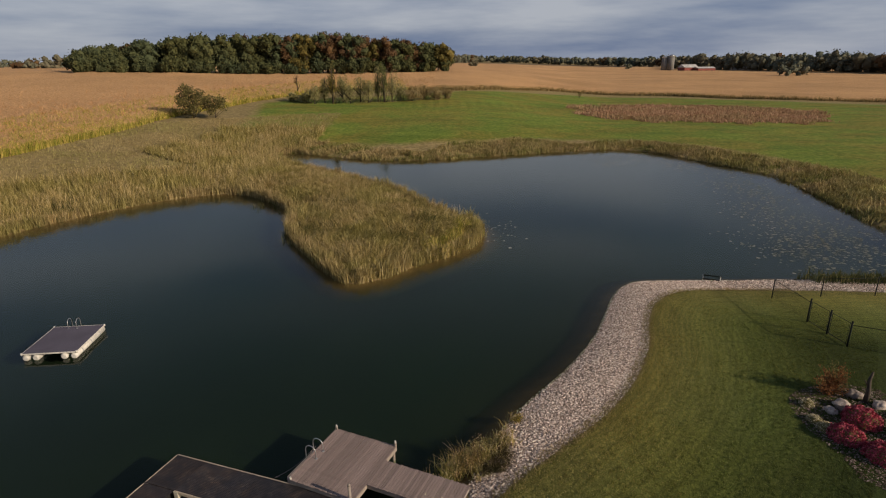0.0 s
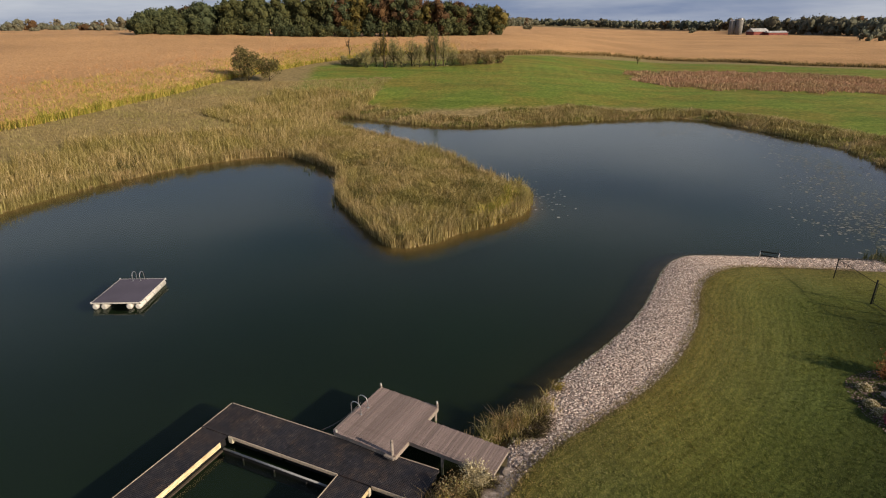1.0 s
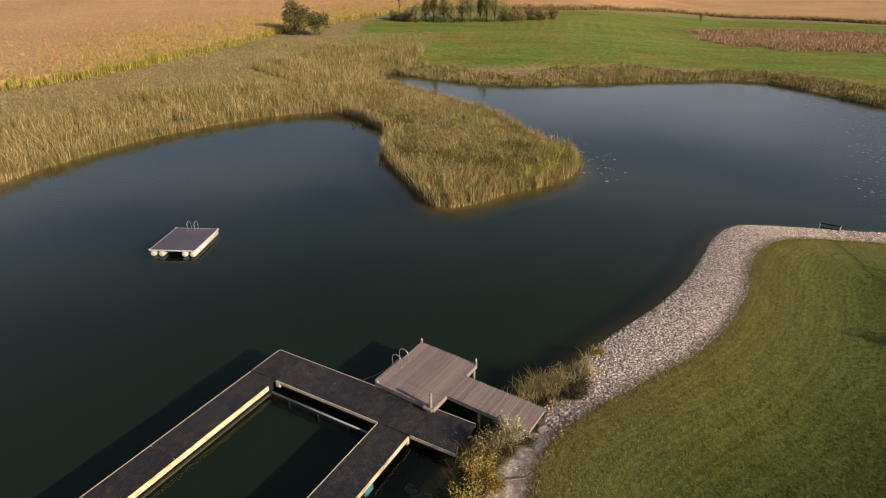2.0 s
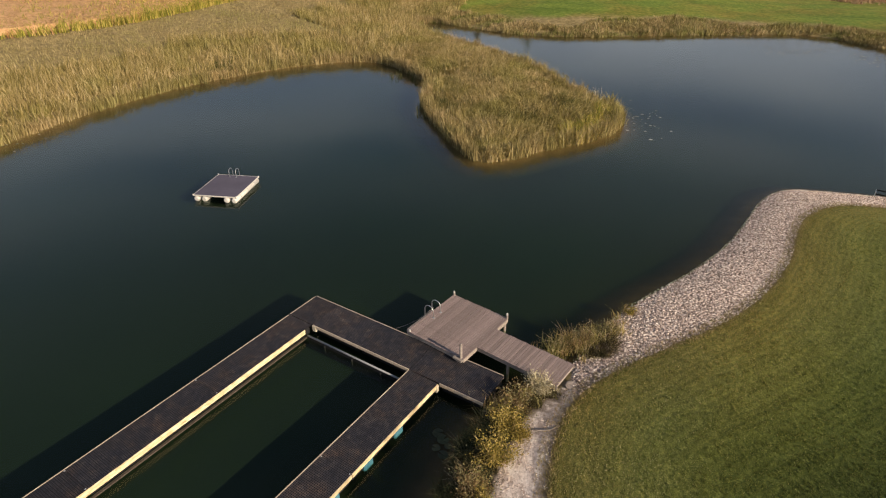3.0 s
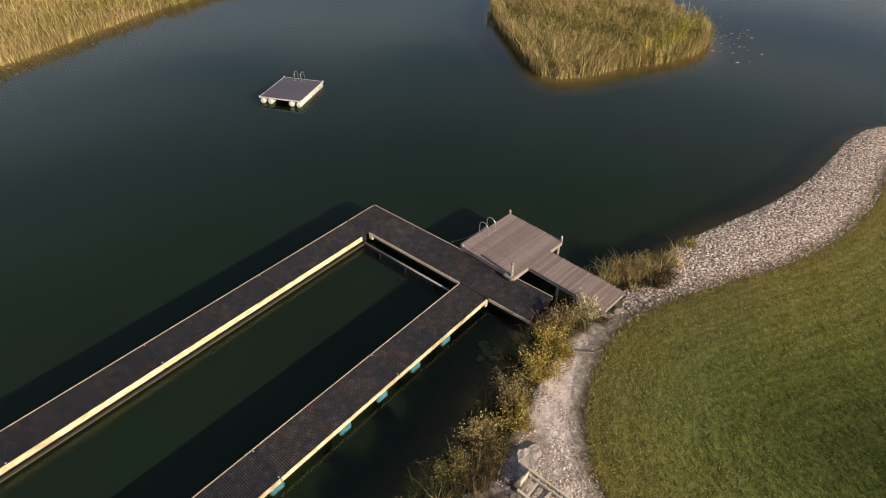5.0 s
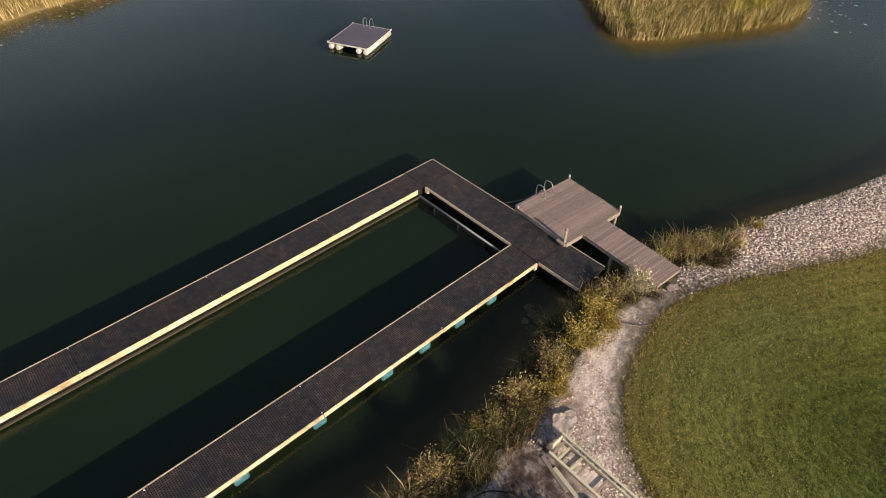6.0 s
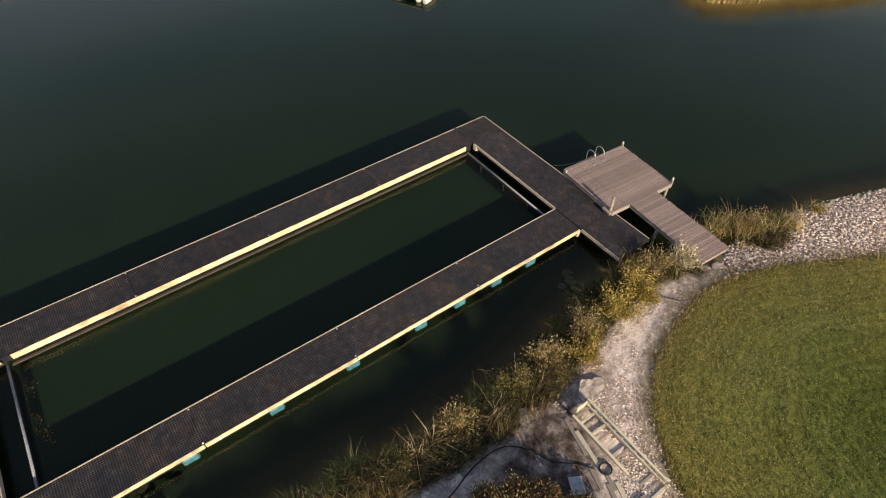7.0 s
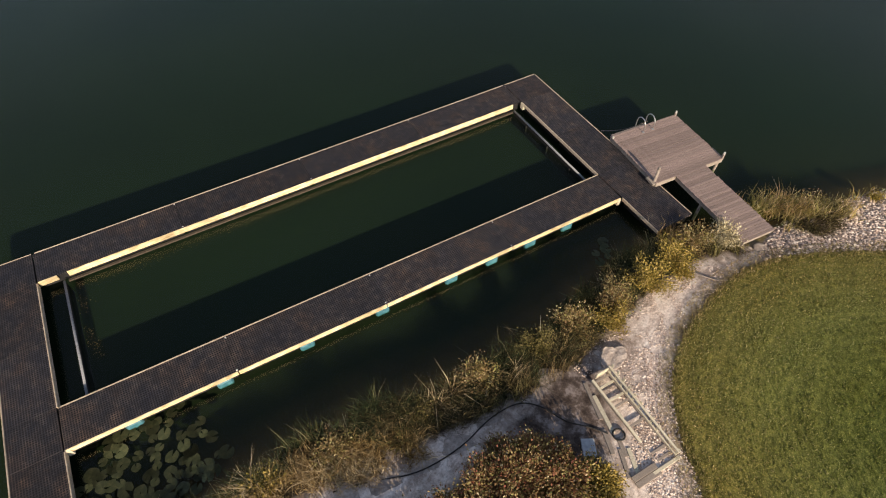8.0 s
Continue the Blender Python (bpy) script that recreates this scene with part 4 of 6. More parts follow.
# ---------------------------------------------------------------- stones of the bank
def rock_shapes(places, size, rng, flat=0.65):
    """Rough little stones: a ring of five jittered corners round a low top."""
    n = len(places)
    t = 2 * np.pi * np.arange(5) / 5 + rng.uniform(-0.4, 0.4, (n, 5)) + rng.uniform(0, 6.3, (n, 1))
    r = rng.uniform(0.75, 1.2, (n, 5))
    low = np.stack([np.cos(t) * r, np.sin(t) * r * 0.8, np.full((n, 5), -0.5)], -1)
    high = np.stack([np.cos(t + 0.3) * r * 0.62, np.sin(t + 0.3) * r * 0.5, rng.uniform(0.25, 0.75, (n, 5))], -1)
    v = np.concatenate([low, high], 1) * np.array([1, 1, flat]) * (size / 2)[:, None, None] + places[:, None]
    k = np.arange(5)
    q = (k + 1) % 5
    tri = np.concatenate([np.stack([k, q, 5 + q], 1), np.stack([k, 5 + q, 5 + k], 1), [(5, 6, 7), (5, 7, 8), (5, 8, 9)]])
    return v.reshape(-1, 3), (tri[None] + 10 * np.arange(n)[:, None, None]).reshape(-1, 3)


def lawn_distance(x, y):
    return signed_distance(np.stack([x, y], 1), LAWN)


def on_bank(x, y):
    out = -pond_distance(x, y)
    return (out > -0.2) & (lawn_distance(x, y) < -0.1) & (out < 7) & ((x > 1.2) | (y > 23))


def stones(name, n, lo, hi, keep, small, large, label, rng):
    p = scatter(n, lo, hi, keep, rng)
    size = small + (large - small) * rng.random(len(p)) ** 2.2
    z = ground_height(p[:, 0], p[:, 1]) + size * 0.12
    v, f = rock_shapes(np.c_[p, z], size, rng)
    return stuff(name, v, f, M_ROCK, label, "stones")


stones("bank_stones", 23500, (0, 20), (24, 52), on_bank, 0.055, 0.155, "pale grey and pinkish riprap stones along the water", np.random.default_rng(1))
stones("shore_stones", 6000, (22, 42), (54, 56), on_bank, 0.08, 0.22, "pale grey riprap stones along the far lawn shore", np.random.default_rng(2))


def on_gravel_path(x, y):
    d = lawn_distance(x, y)
    return (d < -0.05) & (d > -1.35 + 0.3 * np.sin(y * 1.3) - 0.12 * (10 - y)) & (y < 12.6) & (-pond_distance(x, y) > 1.3)


def on_path(x, y):
    spot = np.sin(x * 3.1 + 2 * np.sin(y * 1.7)) * np.sin(y * 2.3 + 1.5 * np.sin(x * 2.2))
    return (lawn_distance(x, y) < -0.1) & (-pond_distance(x, y) > 1.7) & (spot > -0.1) & (x < 3)


stones("path_rubble", 3400, (-2.0, 10), (3, 23), on_path, 0.02, 0.085, "pale crumbled limestone strewn along the path", np.random.default_rng(4))
stones("path_gravel", 7500, (-1.6, 3), (6, 13), on_gravel_path, 0.03, 0.10, "pinkish gravel strip beside the lawn edge", np.random.default_rng(3))


# ---------------------------------------------------------------- reeds and grasses round the pond
def west_side(x, y, lo, hi):
    out = -pond_distance(x, y)
    return (out > lo) & (out < hi) & ((x < -30) | ((x < 8) & (y > 46) & (y < 124 - 1.25 * (x + 35)))) & (signed_distance(np.stack([x, y], 1), FIELD) < -1) & (y > -30) & ((x < -14) | (y > 45))


def build_reeds():
    rng = np.random.default_rng(11)
    spit = scatter(12500, (-36, 48), (6, 122), lambda x, y: west_side(x, y, 0.25, 26), rng)
    v, f = tufts(spit, 9, 0.17, 0.95, 0.052, 1.15, rng, 0.55, 0.55)
    stuff("spit_reeds", v, f, M_REED, "dense olive and straw reeds covering the spit", "reeds")
    bank = scatter(13500, (-95, -22), (-28, 150), lambda x, y: west_side(x, y, 0.35, 99) & (-pond_distance(x, y) < 21 + 2.5 * np.sin(y * 0.23) + 1.5 * np.sin(y * 0.61 + x * 0.3)), rng)
    v, f = tufts(bank, 8, 0.26, 1.5, 0.06, 0.55, rng, 0.45, 0.3)
    stuff("west_reeds", v, f, M_REED, "tall olive-gold reeds along the western bank", "reeds")
    back = scatter(13000, (-100, -5), (-25, 190), lambda x, y: west_side(x, y, 13, 46), rng)
    v, f = tufts(back, 6, 0.45, 0.5, 0.07, 1.1, rng, 0.5, 0.6)
    stuff("field_margin_grass", v, f, M_MARGIN, "dry brown grass between reeds and corn", "grass")
    edge = scatter(4600, (-62, 30), (6, 130), lambda x, y: west_side(x, y, -0.1, 0.9), rng)
    v, f = tufts(edge, 6, 0.18, 1.35, 0.06, 0.45, rng, 0.5)
    stuff("water_edge_sedge", v, f, M_BANKGRASS, "straw-coloured sedge at the water's edge", "sedge")

    def north(x, y):
        out = -pond_distance(x, y)
        wide = 8.5 + 3 * np.sin(x * 0.13) + 2 * np.sin(x * 0.31 + 0.2 * y)
        return (out > -0.4) & (out < wide) & (y > 52) & ((x > 8) | (y > 108)) & ((x > -34) | (y > 124))

    def patches(x, y, seed):
        return np.sin(x * 0.21 + seed + 2 * np.sin(y * 0.17)) * np.sin(y * 0.33 - seed + 1.5 * np.sin(x * 0.12))

    for name, n, lo, high, wide, mat, label, seed in (
            ("north_bank_grass", 8200, -0.5, 0.8, 0.10, M_BANKGRASS, "rough brown grass along the far bank", 1.0),
            ("north_bank_sedge", 4200, -0.2, 0.7, 0.10, M_MEADOWEDGE, "green and olive sedge patches on the far bank", 2.6),
            ("north_bank_straw", 2900, -0.1, 0.75, 0.11, M_MARGIN, "bleached straw patches on the far bank", 4.1)):
        p = scatter(n, (-50, 50), (78, 152), lambda x, y: north(x, y) & (patches(x, y, seed) > lo), rng)
        v, f = tufts(p, 5, 0.3, high, wide, 0.9, rng, 0.6, 0.5)
        stuff(name, v, f, mat, label, "grass")
    # golden and green tufts on the spit, and bare stalks at its tip
    p = scatter(420, (-2, 52), (6, 70), lambda x, y: west_side(x, y, 0.1, 3.0) & (y < 68), rng)
    v, f = tufts(p, 9, 0.2, 1.0, 0.05, 0.7, rng, 0.4)
    stuff("golden_sedge", v, f, M_CORNGREEN, "bright golden sedge at the tip of the spit", "sedge")
    p = np.concatenate([np.array(c) + rng.normal(0, w, (90, 2)) for c, w in (((-15.2, 64.0), (1.6, 1.3)), ((-21.5, 80.5), (2.6, 2.0)), ((-6.5, 60.5), (1.8, 1.2)), ((-12.5, 76.0), (2.4, 1.8)), ((-1.5, 67.0), (1.3, 2.0)), ((-52.5, 76.5), (1.6, 3.0)))])
    v, f = tufts(p, 8, 0.2, 1.0, 0.05, 0.8, rng, 0.4)
    stuff("green_sedge", v, f, M_GREENBLADE, "green patch of sedge among the reeds", "sedge")
    p = np.array([1.2, 71.5]) + rng.normal(0, (0.9, 1.6), (16, 2))
    v, f = tufts(p, 2, 0.25, 1.9, 0.035, 0.25, rng, 0.3)
    stuff("dead_stalks", v, f, M_PALE_LEAF, "pale bare stalks standing above the spit", "stalks")
    # a clump of grass and pale sedge at the end of the riprap
    p = np.array([38.5, 48.6]) + rng.normal(0, (2.2, 0.7), (260, 2))
    v, f = tufts(p, 7, 0.2, 0.9, 0.05, 0.5, rng)
    stuff("shore_clump_grass", v, f, M_GREENBLADE, "green and straw clump of grass in the shallows", "grass")
    # red and brown patch of prairie grass in the meadow
    def patch(x, y):
        dx, dy = x - 86, y - 197
        u, w = 0.93 * dx - 0.37 * dy, 0.37 * dx + 0.93 * dy
        return np.abs(u / 38) ** 2.4 + np.abs(w / 30) ** 2.4 < 1 + 0.22 * np.sin(x * 0.4 + 2 * np.sin(y * 0.3)) + 0.2 * np.sin(x * 1.7 + y)

    p = scatter(8500, (35, 150), (140, 245), patch, rng)
    v, f = tufts(p, 4, 0.5, 1.0, 0.2, 0.8, rng, 0.4)
    stuff("prairie_patch", v, f, M_PRAIRIE, "uncut patch of reddish prairie grass in the meadow", "prairie grass")


build_reeds()


# ---------------------------------------------------------------- corn
def build_corn():
    rng = np.random.default_rng(21)
    edge = smooth_curve(FIELD_EDGE, closed=False, steps=10)
    far = np.hypot(*edge.T)[:, None]
    way = edge / far
    steps = np.concatenate([[2.5, 2.7, 3.2], 4 * 1.09 ** np.arange(62)])
    steps = steps[steps < 900]
    p = edge[:, None] + way[:, None] * steps[None, :, None]
    x, y = p[..., 0], p[..., 1]
    z = ground_height(x, y) + np.where(steps < 2.6, 0.0, 1.15 + 0.6 * ramp(steps, 40, 110)) + rng.normal(0, 0.12, x.shape) * (steps > 1)
    ns, nk = x.shape
    i = (np.arange(ns - 1)[:, None] * nk + np.arange(nk - 1)).ravel()
    stuff("cornfield", np.stack([x, y, z], -1).reshape(-1, 3), np.stack([i, i + nk, i + nk + 1, i + 1], 1), M_CANOPY, "ripe tan cornfield reaching to the wood", "cornfield", True)

    def rows(n, depth, first, last, power):
        k = rng.uniform(first, last, n)
        a = np.stack([np.interp(k, np.arange(len(edge)), edge[:, c]) for c in (0, 1)], 1)
        w = a / np.hypot(*a.T)[:, None]
        return a + w * (depth * rng.random(n)[:, None] ** power)

    west = 96
    v, f = tufts(rows(15000, 46, 0, west, 1.7), 4, 0.22, 1.9, 0.10, 0.55, rng, 0.15)
    stuff("corn_margin", v, f, M_CORNGREEN, "yellow and green corn rows at the field margin", "corn")
    v, f = tufts(rows(11000, 120, 0, west + 4, 0.9), 4, 0.25, 1.95, 0.13, 0.6, rng, 0.12)
    stuff("corn_plants", v, f, M_CORN, "dry tan corn plants in the field", "corn")
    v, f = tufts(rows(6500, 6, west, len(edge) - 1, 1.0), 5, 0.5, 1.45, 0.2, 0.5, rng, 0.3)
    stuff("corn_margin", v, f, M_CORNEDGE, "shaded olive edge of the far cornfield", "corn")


build_corn()


# ---------------------------------------------------------------- trees
def crown_points(n, centre, radius, rng, clumps=16, hollow=0.55):
    """Leaf places gathered in clumps over a rounded, uneven crown."""
    d = rng.normal(size=(clumps, 3))
    d /= np.linalg.norm(d, axis=1)[:, None]
    c = d * rng.uniform(hollow, 0.85, (clumps, 1))
    which = rng.integers(0, clumps, n)
    spread = rng.uniform(0.15, 0.3, clumps)
    off = rng.normal(size=(n, 3))
    off *= np.minimum(1, 1.5 / np.linalg.norm(off, axis=1))[:, None]
    return (c[which] + off * spread[which][:, None]) * np.asarray(radius) + np.asarray(centre)


ICO = np.array([(-1, 1.618, 0), (1, 1.618, 0), (-1, -1.618, 0), (1, -1.618, 0), (0, -1, 1.618), (0, 1, 1.618), (0, -1, -1.618), (0, 1, -1.618),
                (1.618, 0, -1), (1.618, 0, 1), (-1.618, 0, -1), (-1.618, 0, 1)]) / 1.902
ICO_FACES = np.array([(0, 11, 5), (0, 5, 1), (0, 1, 7), (0, 7, 10), (0, 10, 11), (1, 5, 9), (5, 11, 4), (11, 10, 2), (10, 7, 6), (7, 1, 8),
                      (3, 9, 4), (3, 4, 2), (3, 2, 6), (3, 6, 8), (3, 8, 9), (4, 9, 5), (2, 4, 11), (6, 2, 10), (8, 6, 7), (9, 8, 1)])


def boughs(n, centre, radius, per, leaf, rng, size=(0.13, 0.28), out=0.9):
    """The leafy masses of a far crown: uneven lumps, each ruffled by leaves."""
    d = rng.normal(size=(n, 3))
    d /= np.linalg.norm(d, axis=1)[:, None]
    c = d * (out * rng.random((n, 1)) ** 0.4) * np.asarray(radius) + np.asarray(centre)
    r = rng.uniform(*size, n) * radius[0]
    v = ICO[None] * rng.uniform(0.55, 1.1, (n, 12, 1)) * r[:, None, None] + c[:, None]
    which = rng.integers(0, n, per)
    e = rng.normal(size=(per, 3))
    e /= np.linalg.norm(e, axis=1)[:, None]
    lv, lf = leaves(c[which] + e * (r[which] * rng.uniform(0.8, 1.28, per))[:, None], leaf * rng.uniform(0.5, 1.5, per), rng)
    return joined([(v.reshape(-1, 3), (ICO_FACES[None] + 12 * np.arange(n)[:, None, None]).reshape(-1, 3)), (lv, lf)])


def trunk_arrays(x, y, z, height, r, sides=5):
    t = np.arange(sides) * 2 * np.pi / sides
    ring = np.stack([np.cos(t), np.sin(t)], 1)
    v = np.concatenate([np.c_[ring * r + (x, y), np.full(sides, z)], np.c_[ring * r * 0.5 + (x, y), np.full(sides, z + height)]])
    i = np.arange(sides)
    j = (i + 1) % sides
    return v, np.concatenate([np.stack([i, j, sides + j], 1), np.stack([i, sides + j, sides + i], 1)])


def wood(name, spots, leaf, per, label, rng, mats, lumps=12, size=(0.13, 0.28), out=0.9):
    """Many trees of a far wood in one mesh. spots: x, y, height, width, number of the foliage."""
    vs, fs, ks, at = [], [], [], 0
    for x, y, h, wd, k in spots:
        z = float(ground_height(x, y))
        tv, tf = trunk_arrays(x, y, z - 0.3, h * 0.6, 0.012 * h + 0.08)
        bv, bf = boughs(lumps, (x, y, z + h * 0.55), (wd / 2, wd / 2, h * 0.42), per, leaf, rng, size, out)
        for v, f, m in ((tv, tf, 0), (bv, bf, int(k))):
            vs.append(v)
            fs.append(f + at)
            ks.append(np.full(len(f), m))
            at += len(v)
    me = array_mesh(name, np.concatenate(vs), np.concatenate(fs), mats, False, np.concatenate(ks))
    return tagged(new(name, me), label, "woodland", kind="stuff")


def build_woods():
    rng = np.random.default_rng(31)
    mats = [M_BARK, M_WOOD_LEAF, M_RUST_LEAF, M_GOLD_LEAF]
    spots = []
    for row in range(3):
        for turn in np.arange(-31.3, 0.6, 0.72):
            turn = turn + rng.uniform(-0.5, 0.5)
            far = 338 + row * 11 + rng.uniform(-4, 4) + 18 * ramp(turn, -8, 0.5)
            tall = np.interp(turn, [-32.5, -30, -24, -17, -12, -7, -3, 0.6], [9, 15, 21, 25, 26, 23.5, 21.5, 18]) * rng.uniform(0.94, 1.05)
            rust = np.interp(turn, [-20, -11, -6, -2.5, -1], [0.06, 0.25, 0.6, 0.5, 0.05])
            u = rng.random()
            k = 2 if u < rust else 3 if u < rust + 0.035 else 1
            a = radians(turn)
            spots.append((far * math.sin(a), far * math.cos(a), tall, rng.uniform(11, 16), k))
            for _ in range(2 if row == 0 else 0):
                b = a + radians(rng.uniform(-0.6, 0.6))
                spots.append(((far - 5) * math.sin(b), (far - 5) * math.cos(b), rng.uniform(6, 12), rng.uniform(7, 10), 1 if rng.random() < 0.7 else k))
    wood("autumn_wood", spots, 0.85, 1200, "broadleaf wood in dark green, gold and rust on the field crest", rng, mats, 22, (0.20, 0.40), 0.72)
    spots = []
    for turn in np.arange(1.0, 42, 0.3):
        for row in range(2):
            far = np.interp(turn, [0, 4, 14, 21, 22, 30, 42], [900, 1500, 1350, 1100, 880, 760, 640]) + row * 40 + rng.uniform(-15, 15)
            tall = np.interp(turn, [0, 8, 20, 22, 28, 42], [17, 17, 17, 20, 21, 20]) * rng.uniform(0.8, 1.08)
            a = radians(turn + rng.uniform(-0.3, 0.3))
            spots.append((far * math.sin(a), far * math.cos(a), tall, rng.uniform(18, 26), 2 if rng.random() < 0.04 else 1))
    for turn, far, tall in ((30.3, 585, 11), (31.2, 590, 12), (17.5, 900, 9), (3.2, 640, 8)):
        a = radians(turn)
        spots.append((far * math.sin(a), far * math.cos(a), tall, tall * 1.2, 1))
    # far trees take the foliage with haze in its colour
    far_mats = [M_BARK, M_HAZED_LEAF, M_RUST_LEAF, M_GOLD_LEAF]
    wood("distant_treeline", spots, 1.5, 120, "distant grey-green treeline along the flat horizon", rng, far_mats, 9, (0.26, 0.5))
    spots = []
    for turn in np.arange(-62, -30.5, 0.3):
        far = 640 + rng.uniform(-60, 300)
        a = radians(turn + rng.uniform(-0.3, 0.3))
        if rng.random() < 0.85:
            spots.append((far * math.sin(a), far * math.cos(a), rng.uniform(6, 14), rng.uniform(9, 15), 2 if rng.random() < 0.12 else 1))
    wood("hedgerow_trees", spots, 1.1, 160, "loose hedgerow trees beyond the cornfield", rng, far_mats, 14, (0.26, 0.48))


build_woods()


def tree(name, x, y, height, width, leaf_mat, count, leaf, label, category="tree", low=0.25, limbs=7, seed=1, open_crown=0.45, group=""):
    """A tapered trunk with limbs under a crown of small leaves in clumps."""
    rng = np.random.default_rng(seed)
    z = float(ground_height(x, y))
    root = thing(name, pose(x, y, z), label, category, group)
    bm = bmesh.new()
    lean = rng.uniform(-0.05, 0.05, 2) * height
    r = 0.018 * height + 0.03
    add_tube(bm, [(0, 0, -0.2), (lean[0] * 0.3, lean[1] * 0.3, height * 0.4), (lean[0], lean[1], height * 0.85)], [r, r * 0.7, r * 0.2], 7)
    for k in range(limbs):
        t = 2 * math.pi * k / limbs + rng.uniform(-0.4, 0.4)
        s = low * 0.6 + 0.5 * k / limbs
        a = Vector((lean[0] * s, lean[1] * s, height * s))
        b = a + Vector((math.cos(t) * width * 0.32, math.sin(t) * width * 0.32, height * rng.uniform(0.14, 0.3)))
        c = b + Vector((math.cos(t) * width * 0.12, math.sin(t) * width * 0.12, height * 0.10))
        add_tube(bm, [a, b, c], [r * 0.5, r * 0.28, r * 0.08], 5)
    part("trunk", bm, M_BARK, root)
    mid = (low + 1) / 2 * height
    pts = crown_points(count, (lean[0] * 0.6, lean[1] * 0.6, mid), (width / 2, width / 2, (1 - low) * height / 2), rng, 22, open_crown)
    pts[:, 2] = np.maximum(pts[:, 2], 0.1)
    v, f = leaves(pts, leaf * rng.uniform(0.6, 1.4, count), rng)
    crown = new("crown", array_mesh("crown", v, f, leaf_mat))
    crown.parent = root
    return root


tree("round_bush", -69.0, 160.5, 9.0, 10.5, M_SHRUB_LEAF, 4200, 0.4, "large olive bush alone at the corn margin", "bush", 0.0, 9, 41, 0.3)
tree("round_bush", -63.5, 162.0, 6.6, 7.0, M_SHRUB_LEAF, 1900, 0.4, "small straggling olive bush at the corn margin", "bush", 0.05, 8, 42)
M_WILLOW = island_coloured("grey_willow_leaves", [(0.0, (0.17, 0.165, 0.075)), (0.5, (0.27, 0.25, 0.115)), (1.0, (0.40, 0.35, 0.17))], 0.8, 0.1, None, 0.05, 0.3)
M_DARK_LEAF = island_coloured("dark_poplar_leaves", [(0.0, (0.085, 0.10, 0.035)), (0.5, (0.14, 0.15, 0.055)), (1.0, (0.21, 0.21, 0.085))], 0.8, 0.1, None, 0.05, 0.2)
M_DRY_LEAF = island_coloured("dry_bush_leaves", [(0.0, (0.16, 0.12, 0.055)), (0.5, (0.26, 0.19, 0.09)), (1.0, (0.38, 0.29, 0.14))], 0.8, 0.1, None, 0.05, 0.2)
THICKET = ((-43.5, 199, 7.5, 6.0, M_WILLOW, "olive willow bush in a thicket at the meadow edge"), (-40.5, 202, 10.0, 5.5, M_WILLOW, "olive willow bush in a thicket at the meadow edge"),
           (-37.3, 200, 14.0, 4.6, M_GOLD_LEAF, "slim yellowing poplar in the thicket"), (-34.5, 204, 10.5, 6.0, M_WILLOW, "olive willow bush in a thicket at the meadow edge"),
           (-31.5, 201, 8.0, 6.5, M_WILLOW, "olive willow bush in a thicket at the meadow edge"), (-28.5, 205, 10.0, 6.0, M_WILLOW, "olive willow bush in a thicket at the meadow edge"),
           (-25.5, 203, 8.5, 6.0, M_WILLOW, "olive willow bush in a thicket at the meadow edge"), (-22.5, 207, 13.0, 4.6, M_WILLOW, "slim olive poplar in the thicket"),
           (-20.0, 204, 15.5, 4.8, M_DARK_LEAF, "slim dark green poplar in the thicket"), (-17.5, 206, 11.0, 5.0, M_WILLOW, "olive willow bush in a thicket at the meadow edge"),
           (-14.5, 208, 6.5, 6.5, M_WILLOW, "low olive bush in the thicket"), (-10.5, 206, 5.0, 6.5, M_DRY_LEAF, "low brown bush in the thicket"),
           (-6.5, 210, 5.6, 6.0, M_DRY_LEAF, "low brown bush in the thicket"), (-2.5, 209, 4.6, 6.0, M_DRY_LEAF, "low brown bush in the thicket"),
           (1.5, 213, 4.0, 5.0, M_DRY_LEAF, "low brown bush in the thicket"), (-47.0, 202, 4.0, 6.0, M_WILLOW, "low olive bush in the thicket"),
           (-52.0, 205, 3.2, 6.0, M_WILLOW, "low olive bush in the thicket"))
for k, (x, y, h, wd, mat, lab) in enumerate(THICKET):
    tree("thicket_tree", x, y, h, wd, mat, 1700, 0.34, lab, "tree", -0.12, 8, 50 + k, 0.15, "thicket at the meadow edge")
tree("bare_sapling", -56, 228, 9.0, 3.0, M_RUST_LEAF, 120, 0.3, "thin nearly bare sapling at the field corner", "tree", 0.3, 9, 71)
for k, (x, y, h) in enumerate(((62, 262, 3.2), (172, 214, 5.0), (166, 206, 2.4))):
    tree("field_sapling", x, y, h, h * 0.55, M_SHRUB_LEAF, 140, 0.3, "small lone sapling in the meadow", "tree", 0.2, 5, 80 + k)



